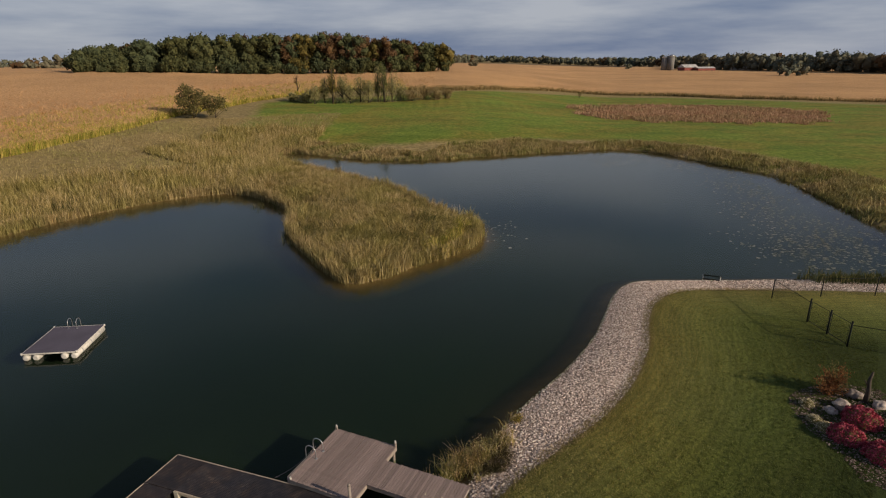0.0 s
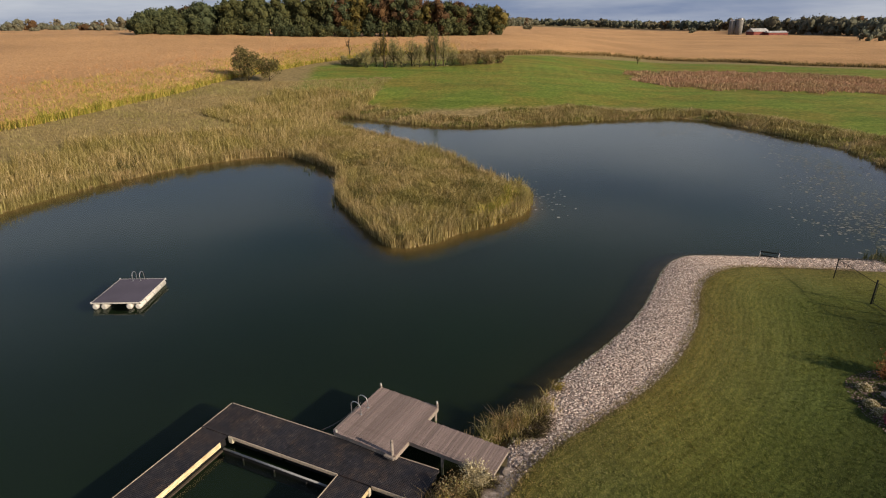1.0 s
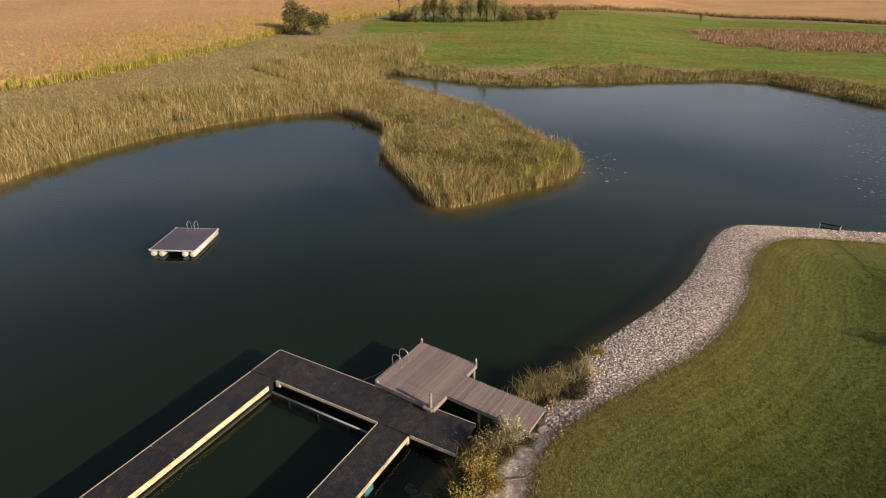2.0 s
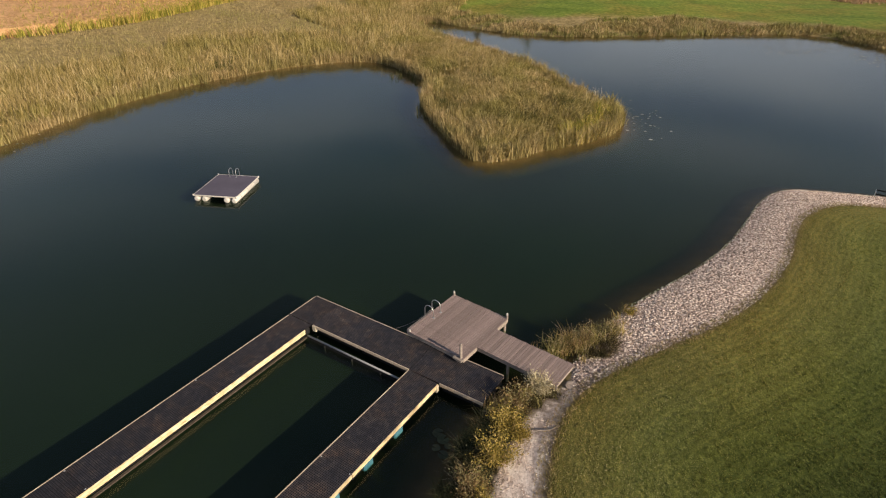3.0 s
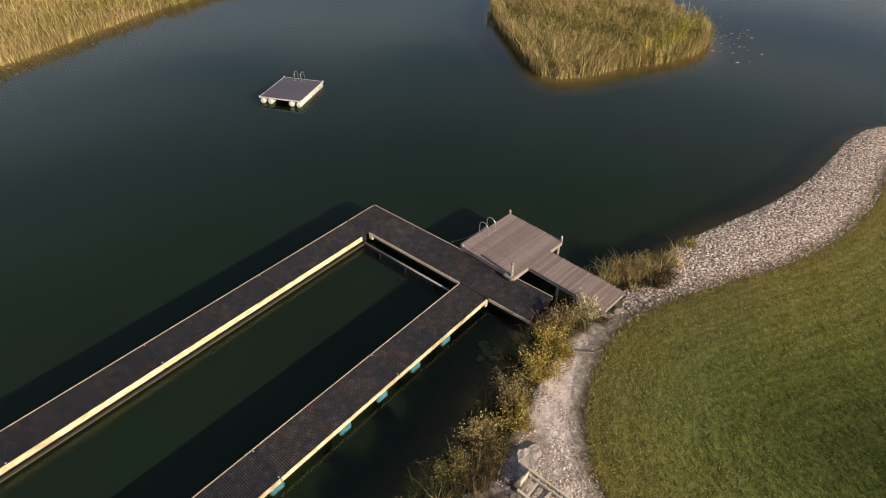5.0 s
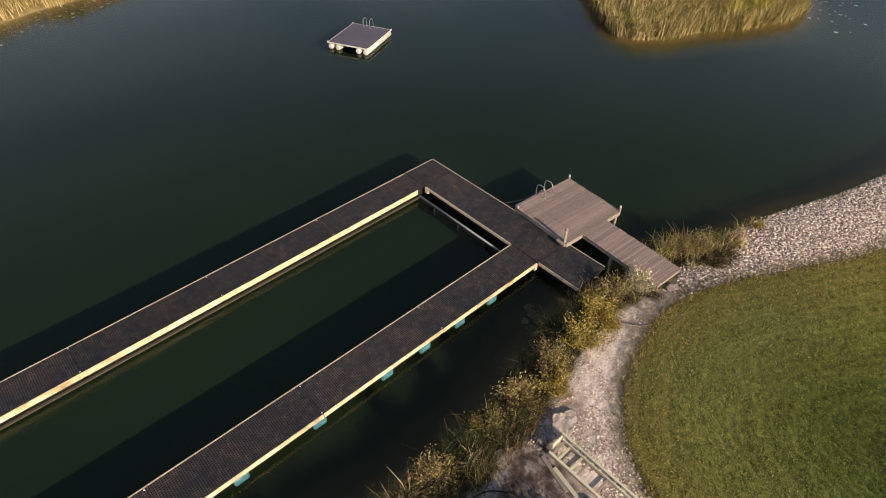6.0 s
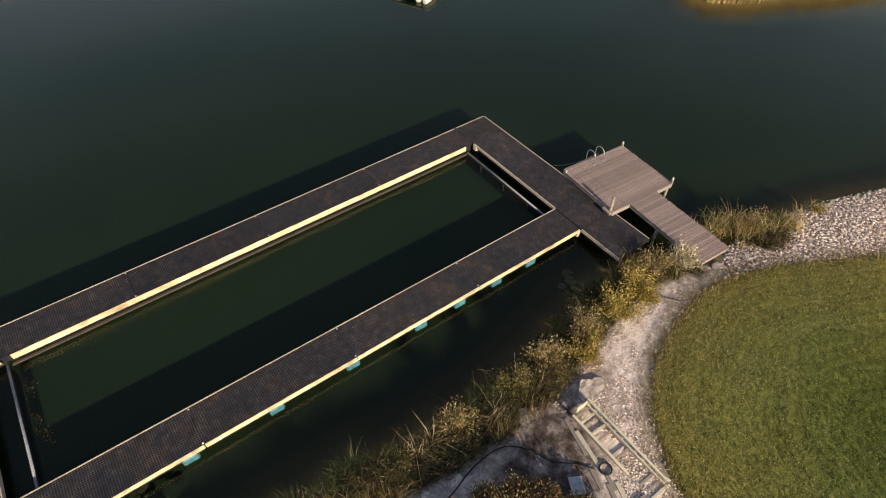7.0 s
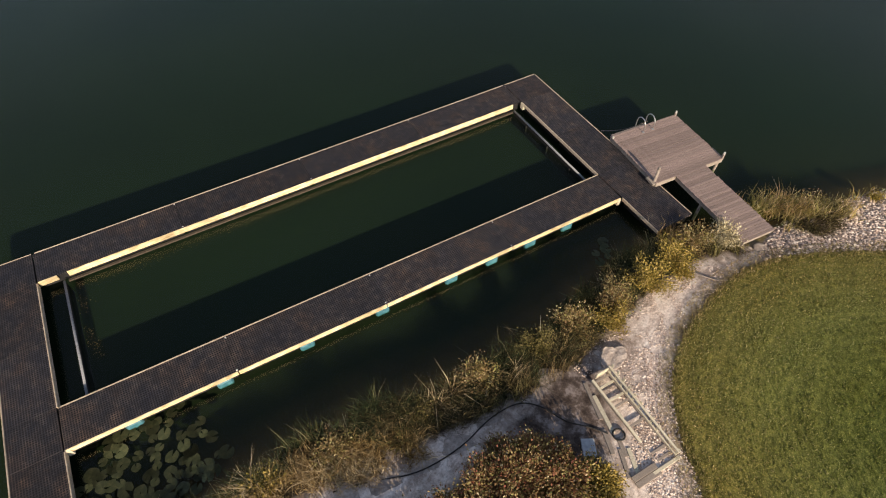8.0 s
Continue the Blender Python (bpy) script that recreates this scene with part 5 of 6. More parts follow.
# ---------------------------------------------------------------- turf of the lawn
def build_turf():
    """Mown grass in small tufts that lie over along the mower's curved passes."""
    rng = np.random.default_rng(17)
    p = scatter(46000, (0.5, 5), (30, 46), lambda x, y: (lawn_distance(x, y) > -0.1) & (x < 7 + 0.75 * (y - 4)) & (x * 0.5 + y > 9) & (rng.random(len(x)) < 1.25 - y / 42), rng)
    per = 4
    d = lawn_distance(p[:, 0], p[:, 1])
    q = np.repeat(p, per, 0) + rng.normal(0, 0.045, (len(p) * per, 2))
    n = len(q)
    pass_height = np.repeat(1 + 0.2 * np.sin(d * 6.0 + 1.6 * np.sin(p[:, 1] * 0.6) + 1.3 * np.sin(p[:, 0] * 0.9)), per)
    v, f = blades(np.c_[q, ground_height(q[:, 0], q[:, 1]) - 0.01], rng.uniform(0.04, 0.085, n) * pass_height, rng.uniform(0.016, 0.034, n), rng.uniform(0.3, 1.2, n), rng)
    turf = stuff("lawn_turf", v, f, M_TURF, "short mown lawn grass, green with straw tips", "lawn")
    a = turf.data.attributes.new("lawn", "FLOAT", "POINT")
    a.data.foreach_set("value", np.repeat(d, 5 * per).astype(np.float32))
    p = scatter(11000, (-1, 5), (30, 46), lambda x, y: np.abs(lawn_distance(x, y) + 0.2) < 0.45, rng)
    root = np.c_[p, ground_height(p[:, 0], p[:, 1]) - 0.01]
    v, f = blades(root, rng.uniform(0.08, 0.2, len(p)), rng.uniform(0.012, 0.025, len(p)), rng.uniform(0.3, 1.4, len(p)), rng)
    stuff("lawn_edge_grass", v, f, M_BANKGRASS, "unmown brownish grass along the lawn edge", "grass")


build_turf()
# ---------------------------------------------------------------- plants of the near bank
M_STRAW = island_coloured("bleached_straw", [(0.0, (0.24, 0.17, 0.085)), (0.5, (0.52, 0.40, 0.23)), (1.0, (0.78, 0.65, 0.44))], 0.8, 0.15, None, 0.1, 0.25)


M_TUSSOCK = island_coloured("blond_tussock", [(0.0, (0.07, 0.048, 0.022)), (0.3, (0.26, 0.18, 0.085)), (0.7, (0.50, 0.38, 0.20)), (1.0, (0.82, 0.69, 0.46))], 0.8, 0.15, (0.62, 0.55, 0.42), 0.5, 0.3)
M_SEDGE = island_coloured("dark_sedge", [(0.0, (0.016, 0.022, 0.010)), (0.45, (0.04, 0.052, 0.02)), (0.8, (0.085, 0.088, 0.034)), (1.0, (0.30, 0.25, 0.13))], 0.7, 0.2, (0.7, 0.8, 0.8), 0.6, 0.2)
M_BROWNGRASS = island_coloured("brown_bank_grass", [(0.0, (0.022, 0.017, 0.010)), (0.4, (0.068, 0.050, 0.025)), (0.8, (0.15, 0.108, 0.052)), (1.0, (0.40, 0.30, 0.17))], 0.8, 0.15, (0.75, 0.95, 0.7), 0.5, 0.2)


M_PIERGRASS = island_coloured("pier_sedge_blades", [(0.0, (0.17, 0.16, 0.05)), (0.4, (0.38, 0.34, 0.12)), (0.8, (0.58, 0.49, 0.24)), (1.0, (0.82, 0.70, 0.48))], 0.75, 0.15, (1.0, 0.8, 0.8), 0.7, 0.4)


def build_near_bank():
    rng = np.random.default_rng(91)

    def strip(lo, hi, patch=0.0, seed=0.0):
        """Between two distances from the water, in broken patches."""
        def keep(x, y):
            out = -pond_distance(x, y)
            spot = np.sin(x * 2.3 + seed + 1.6 * np.sin(y * 1.1 + seed)) * np.sin(y * 1.9 - seed + 1.4 * np.sin(x * 1.7))
            return (out > lo) & (out < hi) & (x > -16) & (x < 3.2) & (y < 27) & (y > -8) & ((y < 19.6) | (x > -0.8)) & ((y < 20.5) | (y > 23.2)) & (spot > patch)
        return keep

    def grow(name, n, keep, per, spread, height, width, lean, mat, label, lodged=0.2):
        p = scatter(n, (-14, -8), (3.2, 27), keep, rng)
        v, f = tufts(p, per, spread, height, width, lean, rng, 0.45, lodged)
        stuff(name, v, f, mat, label, "grass")

    grow("bank_sedge", 420, lambda x, y: strip(-0.25, 0.6, -0.25, 1.0)(x, y) & (y < 17.8), 26, 0.10, 0.7, 0.02, 0.9, M_SEDGE, "dark green sedge clumps standing in the shallows")
    grow("bank_sedge", 720, lambda x, y: strip(0.3, 1.5, -0.3, 2.0)(x, y) & (y < 18) & (y > 3), 26, 0.13, 0.5, 0.02, 1.1, M_SEDGE, "dark green sedge clumps on the near bank")
    grow("blond_tussock", 620, lambda x, y: strip(0.35, 2.4, -0.3, 3.0)(x, y) & (y < 4.4), 34, 0.14, 0.42, 0.023, 1.3, M_TUSSOCK, "sunlit blond grass tussocks over the near bank", 0.1)
    grow("brown_grass", 620, lambda x, y: strip(0.1, 1.7, -0.3, 4.0)(x, y) & (y > 3.5) & ((y < 14.5) | (-pond_distance(x, y) < 1.2)), 30, 0.15, 0.6, 0.02, 1.1, M_BROWNGRASS, "brown and olive grass leaning over the near bank", 0.6)
    grow("plume_grass", 90, lambda x, y: strip(0.0, 1.3, 0.35, 5.0)(x, y) & (y < 15), 14, 0.10, 0.7, 0.024, 1.1, M_STRAW, "pale feathery grass plumes on the bank", 0.3)
    a = np.array([-2.1, 18.8]) + rng.normal(0, (0.35, 0.5), (34, 2))
    b = np.array([1.5, 24.5]) + rng.normal(0, 1.0, (120, 1)) * (0.95, 0.8) + rng.normal(0, 0.38, (120, 2))
    v, f = tufts(np.concatenate([a, b]), 14, 0.12, 0.8, 0.03, 0.8, rng, 0.4)
    stuff("pier_sedge", v, f, M_PIERGRASS, "tall green sedge beside the pier", "sedge")


build_near_bank()


def shrub(name, x, y, h, wd, mat, count, leaf, label, seed, group="", stems=14, category="shrub"):
    """A many-stemmed shrub: arching stems set with narrow leaves that point along them."""
    rng = np.random.default_rng(seed)
    z = float(ground_height(x, y))
    root = thing(name, pose(x, y, z - 0.02), label, category, group)
    t = 2 * math.pi * np.arange(stems) / stems + rng.uniform(-0.4, 0.4, stems)
    r = wd * 0.5 * np.sqrt(rng.uniform(0.02, 1.0, stems)) * rng.uniform(0.75, 1.3, stems)
    top = h * np.sqrt(np.clip(1.05 - (r / (wd * 0.56)) ** 2, 0.12, 1)) * rng.uniform(0.5, 1.25, stems)
    base = np.stack([0.12 * r * np.cos(t), 0.12 * r * np.sin(t), np.zeros(stems)], 1)
    tip = np.stack([r * np.cos(t), r * np.sin(t), top], 1)
    knee = (base + tip) / 2 + np.stack([-0.12 * r * np.cos(t), -0.12 * r * np.sin(t), 0.22 * top], 1)
    for k in range(stems):
        part("stem", tube([base[k], 0.25 * base[k] + 0.5 * knee[k] + 0.25 * tip[k], tip[k]], [0.016, 0.011, 0.004], 4), M_BARK, root)
    which = rng.integers(0, stems, count)
    q = rng.random(count)[:, None] ** 0.7 * 0.9 + 0.1
    pts = (1 - q) ** 2 * base[which] + 2 * q * (1 - q) * knee[which] + q * q * tip[which]
    along = 2 * (1 - q) * (knee - base)[which] + 2 * q * (tip - knee)[which]
    along /= np.linalg.norm(along, axis=1)[:, None] + 1e-9
    pts = pts + rng.normal(size=(count, 3)) * (0.05 + 0.035 * wd) * (0.5 + q)
    pts[:, 2] = np.maximum(pts[:, 2], 0.03)
    v, f = leaves(pts, leaf * rng.uniform(0.6, 1.5, count), rng, 0.0, along)
    ob = new("foliage", array_mesh("foliage", v, f, mat))
    ob.parent = root
    return root


for k, (x, y, h, wd, mat, lab) in enumerate((
        (-0.45, 19.85, 1.0, 1.9, M_PALE_LEAF, "bank shrub covered in pale cream seed heads"), (-1.3, 18.6, 1.4, 1.8, M_BROWNSHRUB, "rusty brown shrub on the bank"),
        (-1.6, 17.2, 1.3, 2.0, M_GOLDSHRUB, "golden-leaved shrub on the bank"), (-0.95, 16.9, 0.7, 0.9, M_GOLDSHRUB, "small bright yellow-green shrub on the bank"),
        (-1.7, 15.3, 1.4, 2.2, M_GOLDSHRUB, "golden-leaved shrub on the bank"), (-2.4, 13.6, 1.4, 1.9, M_BROWNSHRUB, "rusty brown shrub on the bank"),
        (-1.9, 12.7, 1.1, 1.5, M_GOLDSHRUB, "golden-leaved shrub on the bank"), (-3.0, 11.6, 1.3, 1.8, M_BROWNSHRUB, "rusty brown shrub on the bank"),
        (-3.5, 9.9, 1.2, 1.6, M_SHRUB_LEAF, "olive shrub on the bank"), (-4.4, 7.3, 1.3, 1.7, M_BROWNSHRUB, "rusty brown shrub on the bank"),
        (-5.3, 4.9, 0.9, 1.2, M_SHRUB_LEAF, "olive shrub on the bank"), (-6.6, 2.0, 1.2, 1.7, M_BROWNSHRUB, "rusty brown shrub on the bank"),
        (-7.5, -0.4, 0.8, 1.5, M_GOLDSHRUB, "golden-leaved shrub on the bank"), (-8.3, -2.6, 0.9, 1.5, M_BROWNSHRUB, "rusty brown shrub on the bank"),
        (1.7, 24.6, 1.3, 1.5, M_BROWNSHRUB, "rusty shrub beside the pier gangway"), (0.7, 23.9, 1.0, 1.4, M_SHRUB_LEAF, "olive shrub beside the pier gangway"),
        (2.5, 25.2, 0.8, 1.2, M_SHRUB_LEAF, "olive shrub beside the pier gangway"), (4.2, 27.6, 0.5, 0.8, M_GOLDSHRUB, "small yellow shrub at the water's edge"))):
    shrub("bank_shrub", x, y, h * (0.6 if y < 6 else 1.0), wd, mat, int((1900 if y < 22 else 700) * wd), 0.07, lab, 120 + k, "shrubs on the near bank")
for k, (x, y, h, wd, mat, lab) in enumerate((
        (-1.75, 4.2, 1.1, 2.2, M_AUTUMN_LEAF, "tangled red and yellow autumn shrub below the path"), (-1.1, 5.2, 1.2, 2.3, M_AUTUMN_LEAF, "tangled red and yellow autumn shrub below the path"),
        (-0.1, 5.9, 1.1, 2.2, M_AUTUMN_LEAF, "tangled red and yellow autumn shrub below the path"), (1.2, 5.9, 0.9, 1.8, M_GOLD_LEAF, "yellow-green shrub beside the footbridge"),
        (-1.0, 3.6, 1.2, 2.4, M_AUTUMN_LEAF, "tangled red and yellow autumn shrub below the path"), (0.5, 4.3, 1.1, 2.2, M_AUTUMN_LEAF, "tangled red and yellow autumn shrub below the path"),
        (-1.95, 5.4, 0.6, 1.3, M_AUTUMN_LEAF, "low tangled autumn shrub beside the hose"), (-1.15, 6.25, 0.8, 1.6, M_AUTUMN_LEAF, "low tangled autumn shrub beside the hose"),
        (-0.35, 6.5, 0.8, 1.3, M_AUTUMN_LEAF, "low tangled autumn shrub beside the box"), (0.9, 6.9, 0.8, 1.3, M_GOLDSHRUB, "low yellow-green shrub beside the box"),
        (-2.1, 3.0, 0.7, 1.6, M_AUTUMN_LEAF, "low tangled autumn shrub beside the hose"), (1.9, 5.2, 0.9, 1.7, M_GOLDSHRUB, "yellow-green shrub beside the footbridge"),
        (-2.9, 0.2, 1.0, 2.0, M_AUTUMN_LEAF, "tangled red and yellow autumn shrub below the path"), (-2.2, 1.7, 1.0, 2.0, M_AUTUMN_LEAF, "tangled red and yellow autumn shrub below the path"))):
    shrub("autumn_shrub", x, y, h * 0.85, wd * 1.2, mat, 8500, 0.075, lab, 150 + k, "autumn shrubs below the path", 18)


# ---------------------------------------------------------------- lily pads
def pad_mesh(r, seed):
    rng = random.Random(seed)
    bm = bmesh.new()
    hub = bm.verts.new((0, 0, 0.003))
    ring = [bm.verts.new((r * rng.uniform(0.9, 1.08) * math.cos(t), r * rng.uniform(0.9, 1.08) * math.sin(t), rng.uniform(0.002, 0.004))) for t in (0.25 + 5.8 * k / 13 for k in range(14))]
    for a, b in zip(ring, ring[1:]):
        bm.faces.new((hub, a, b))
    bmesh.ops.solidify(bm, geom=bm.faces[:], thickness=0.004)
    me = bpy.data.meshes.new("lily_pad")
    bm.to_mesh(me)
    bm.free()
    me.materials.append(M_PAD)
    return me


def build_lilies():
    patch = thing("lily_patch", pose(0, 0, 0.012), "patch of round green and yellow lily pads beside the dock", "water lilies")
    meshes = [pad_mesh(r, k) for k, r in enumerate((0.16, 0.2, 0.235, 0.27))]
    rng = np.random.default_rng(61)
    a = np.stack([rng.uniform(-13.0, -9.3, 400), rng.uniform(-5.2, -0.4, 400)], 1)
    got = []
    for p in a:
        inside = -pond_distance(p[0], p[1]) < -0.3 and (p[0] + 13.2) * 0.944 + (p[1] + 3.9) * 0.33 > -0.9
        if inside and all((p[0] - q[0]) ** 2 + (p[1] - q[1]) ** 2 > 0.075 for q in got) and len(got) < 95:
            got.append(p)
    for x, y in ((-4.2, 16.3), (-3.9, 16.0), (-4.4, 15.8), (-4.0, 15.5), (-4.5, 16.6)):
        got.append((x, y))
    for k, (x, y) in enumerate(got):
        piece("lily_pad", meshes[k % 4], patch, pose(float(x), float(y), 0.0, rng.uniform(-2, 2), rng.uniform(-2, 2), rng.uniform(0, 360)))
    # drifts of small pads far out
    n = 3000
    c = np.array([(43.5, 72), (41.5, 62), (38, 57.5), (39.5, 55), (45.5, 60), (45, 56), (48, 66), (46, 78), (47, 90), (49, 84), (50, 98), (46, 108), (40, 118), (30, 122), (34, 112)])
    p = c[rng.integers(0, len(c), n)] + rng.normal(0, (2.8, 3.6), (n, 2))
    p = p[pond_distance(p[:, 0], p[:, 1]) > 0.3]
    q = np.array([6.6, 66.0]) + rng.normal(0, (1.3, 2.6), (60, 2))
    q2 = np.array([-57, 34]) + rng.normal(0, (1.6, 6), (260, 2))
    p = np.concatenate([p, q[pond_distance(q[:, 0], q[:, 1]) > 0.2], q2[pond_distance(q2[:, 0], q2[:, 1]) > 0.2]])
    t = np.arange(6) * np.pi / 3
    r = 0.05 + 0.16 * rng.random(len(p)) ** 2
    v = np.stack([p[:, :1] + r[:, None] * np.cos(t), p[:, 1:] + r[:, None] * np.sin(t), np.full((len(p), 6), 0.014)], -1).reshape(-1, 3)
    stuff("floating_pads", v, 6 * np.arange(len(p))[:, None] + np.arange(6), M_LILY, "drifts of small yellow-green floating pads", "water lilies")


def pond_weed(name, centre, spread, turn, n, leaf, mat, label, seed):
    """A thin raft of loose weed lying on the water."""
    rng = np.random.default_rng(seed)
    c, s = math.cos(radians(turn)), math.sin(radians(turn))
    d = rng.normal(0, spread, (n, 2))
    p = np.array(centre) + np.stack([d[:, 0] * c - d[:, 1] * s, d[:, 0] * s + d[:, 1] * c], 1)
    v, f = leaves(np.c_[p, np.full(n, 0.02)], leaf * rng.uniform(0.5, 1.5, n), rng, 0.85)
    stuff(name, v, f, mat, label, "pond weed")


M_PAD = piece_coloured("lily_pad_leaf", (0.035, 0.045, 0.018), (0.06, 0.07, 0.03), (0.13, 0.13, 0.06), 5, 0.5, None, 0.1, 0.01, 0.5, 0.4)
build_lilies()
for k in range(5):
    q = DOCK @ Vector((2.35 + 0.12 * (k % 2), -25.0 + 2.1 * k, 0))
    pond_weed("floating_weed", (q.x, q.y), (0.14, 0.75), -19.2, 80, 0.05, M_WOOD_LEAF, "brown and olive weed drifted against the dock", 700 + k)
for k, (x, y) in enumerate(((3.35, -25.75), (5.0, -25.8), (5.9, -25.6))):
    q = DOCK @ Vector((x, y, 0))
    pond_weed("floating_weed", (q.x, q.y), (0.3, 0.12), -19.2, 60, 0.045, M_SHRUB_LEAF, "olive stringy weed drifted along the turning board", 720 + k)


# ---------------------------------------------------------------- flat stones, hose, footbridge and box on the path
def flat_stone(x, y, r, thick, seed, label="flat weathered stepping stone set in the path"):
    rng = random.Random(seed)
    bm = bmesh.new()
    bmesh.ops.create_icosphere(bm, subdivisions=3, radius=1)
    for v in bm.verts:
        k = 1 + 0.45 * noise.noise(v.co * 1.1 + Vector((seed, 0, 0))) + 0.16 * noise.noise(v.co * 3.1 + Vector((0, seed, 0)))
        top = thick * (1 + 0.5 * noise.noise(v.co * 2.3 + Vector((0, 0, seed))))
        v.co = Vector((v.co.x * r * k, v.co.y * r * k * 0.72, max(-0.1, min(v.co.z * 0.35, top))))
    me = bpy.data.meshes.new("flat_stone")
    bm.to_mesh(me)
    bm.free()
    me.materials.append(M_SLAB)
    ob = new("flat_stone", me)
    ob.matrix_world = pose(x, y, float(ground_height(x, y)), 0, 0, rng.uniform(0, 360))
    tagged(ob, label, "stone", "flat stones of the path")


for k, (x, y, r) in enumerate(((0.55, 20.2, 0.45), (1.25, 20.75, 0.45), (-4.35, 2.3, 0.75), (-3.75, 3.6, 0.6), (-3.3, 4.9, 0.65), (-3.15, 6.3, 0.5), (-5.0, 1.1, 0.6), (-2.45, 9.2, 0.5))):
    flat_stone(x, y, r, 0.015, 300 + k)
flat_stone(-1.1, 11.5, 0.62, 0.09, 308, "large pale boulder slab beside the path")


def on_land(x, y, lift=0.0):
    return (x, y, float(ground_height(x, y)) + lift)


hose = thing("garden_hose", pose(0, 0, 0), "black hose lying in a loop across the path", "hose")
line = smooth_curve([(-5.6, 1.0), (-5.0, 1.9), (-3.9, 3.3), (-3.35, 4.9), (-3.2, 6.4), (-2.8, 7.5), (-2.1, 7.95), (-1.1, 8.05), (-0.3, 8.4), (0.3, 8.6)], closed=False, steps=5)
part("pipe", tube([on_land(float(x), float(y), 0.03) for x, y in line], 0.024, 6), M_RUBBER, hose)
ring = [(0.6 + 0.21 * math.cos(t), 8.8 + 0.21 * math.sin(t)) for t in (2 * math.pi * k / 16 for k in range(17))]
coil = thing("rubber_ring", pose(0, 0, 0), "black rubber ring round a stone on the ground", "ring")
part("ring", tube([on_land(x, y, 0.05) for x, y in ring], 0.032, 8), M_RUBBER, coil)


def build_footbridge():
    a, b = Vector((-1.05, 10.25)), Vector((2.3, 9.05))
    span = (b - a).length
    turn = math.degrees(math.atan2(b.y - a.y, b.x - a.x))
    z = float(ground_height(0.6, 9.4)) - 0.04
    bridge = thing("footbridge", pose(a.x, a.y, z, 0, 0, turn), "small weathered timber footbridge with one cream picket rail", "footbridge")
    wide = 0.36
    part("rail", box(-0.05, span + 0.02, wide - 0.045, wide + 0.03, 0.52, 0.58, 0.008), M_CREAM, bridge, "cream top rail")
    part("rail", box(0.0, span, wide - 0.02, wide + 0.03, 0.18, 0.24, 0.008), M_CREAM, bridge, "cream bottom rail")
    for s in (-1, 1):
        part("beam", box(0, span, s * wide - 0.03, s * wide + 0.03, 0.0, 0.13, 0.006), M_POST, bridge)
    for k in range(12):
        x = 0.05 + k * (span - 0.1) / 11
        if k in (6, 9, 10):
            continue
        top = (0.78, 0.80, 0.77, 0.74, 0.70, 0.66)[k] if k < 6 else 0.62
        part("picket", box(x - 0.05, x + 0.05, wide + 0.033, wide + 0.058, 0.06, top, 0.012), M_CREAM, bridge, "cream picket")
    part("kerb_rail", box(0.0, span * 0.74, -wide - 0.05, -wide + 0.04, 0.15, 0.22, 0.006), M_CREAM, bridge, "cream kerb rail")
    n = 13
    for k in range(n):
        x = 0.12 + k * (span - 0.3) / (n - 1)
        if k in (2, 5, 6, 8, 9, 10):
            continue
        part("slat", box(x - 0.045, x + 0.045, -wide + 0.07, wide - 0.03, 0.135, 0.16, 0.005), M_CREAM if k in (1, 3) else M_POST, bridge, "cross slat")
    part("threshold", box(span + 0.03, span + 0.15, -wide - 0.35, wide + 0.1, 0.0, 0.2, 0.01), M_CREAM, bridge, "cream threshold board")
    part("end_board", box(-0.08, -0.02, wide - 0.5, wide + 0.06, 0.0, 0.36, 0.01), M_CREAM, bridge)


build_footbridge()
for k, (x, y, ln, tn) in enumerate(((-0.75, 9.35, 1.5, -36), (-0.2, 9.15, 1.5, -33), (0.45, 8.35, 0.9, -38), (1.25, 8.05, 1.0, -42), (1.5, 8.25, 1.1, -40), (0.9, 8.5, 0.7, -35))):
    dz = float(ground_height(x + 0.3, y - 0.2)) - float(ground_height(x - 0.3, y + 0.2))
    board = thing("loose_board", pose(x, y, float(ground_height(x, y)) - 0.005, 0, -math.degrees(math.atan2(dz, 0.72)), tn), "old weathered board lying beside the footbridge", "board", "boards beside the footbridge")
    part("board", box(-ln / 2, ln / 2, -0.075, 0.075, -0.01, 0.035, 0.006), M_CREAM if k in (1, 4) else M_POST, board)
step = thing("timber_step", pose(2.0, 8.15, float(ground_height(2.0, 8.15)), 0, 0, -20 + 90), "weathered timber step at the end of the footbridge", "step")
for k in range(2):
    part("tread", box(-0.5, 0.5, -0.2 + 0.21 * k, 0.0 + 0.21 * k, 0.0, 0.06 + 0.02 * k, 0.01), M_POST, step)

M_PALEBLUE = speckled("faded_pale_plastic", (0.34, 0.36, 0.40), (0.45, 0.475, 0.51), (0.55, 0.57, 0.60), 6, 0.55, bump=0.1)
white = thing("equipment_box", pose(0.08, 7.65, float(ground_height(0.1, 7.65)), 4, -9, -50), "pale grey-blue plastic equipment box among the shrubs", "box")
part("body", box(-0.3, 0.3, -0.2, 0.2, 0.0, 0.18, 0.03), M_PALEBLUE, white)
part("lid", box(-0.33, 0.33, -0.23, 0.23, 0.18, 0.22, 0.02), M_PALEBLUE, white)
part("latch", box(-0.05, 0.05, -0.245, -0.23, 0.14, 0.22, 0.004), M_PIPE, white)


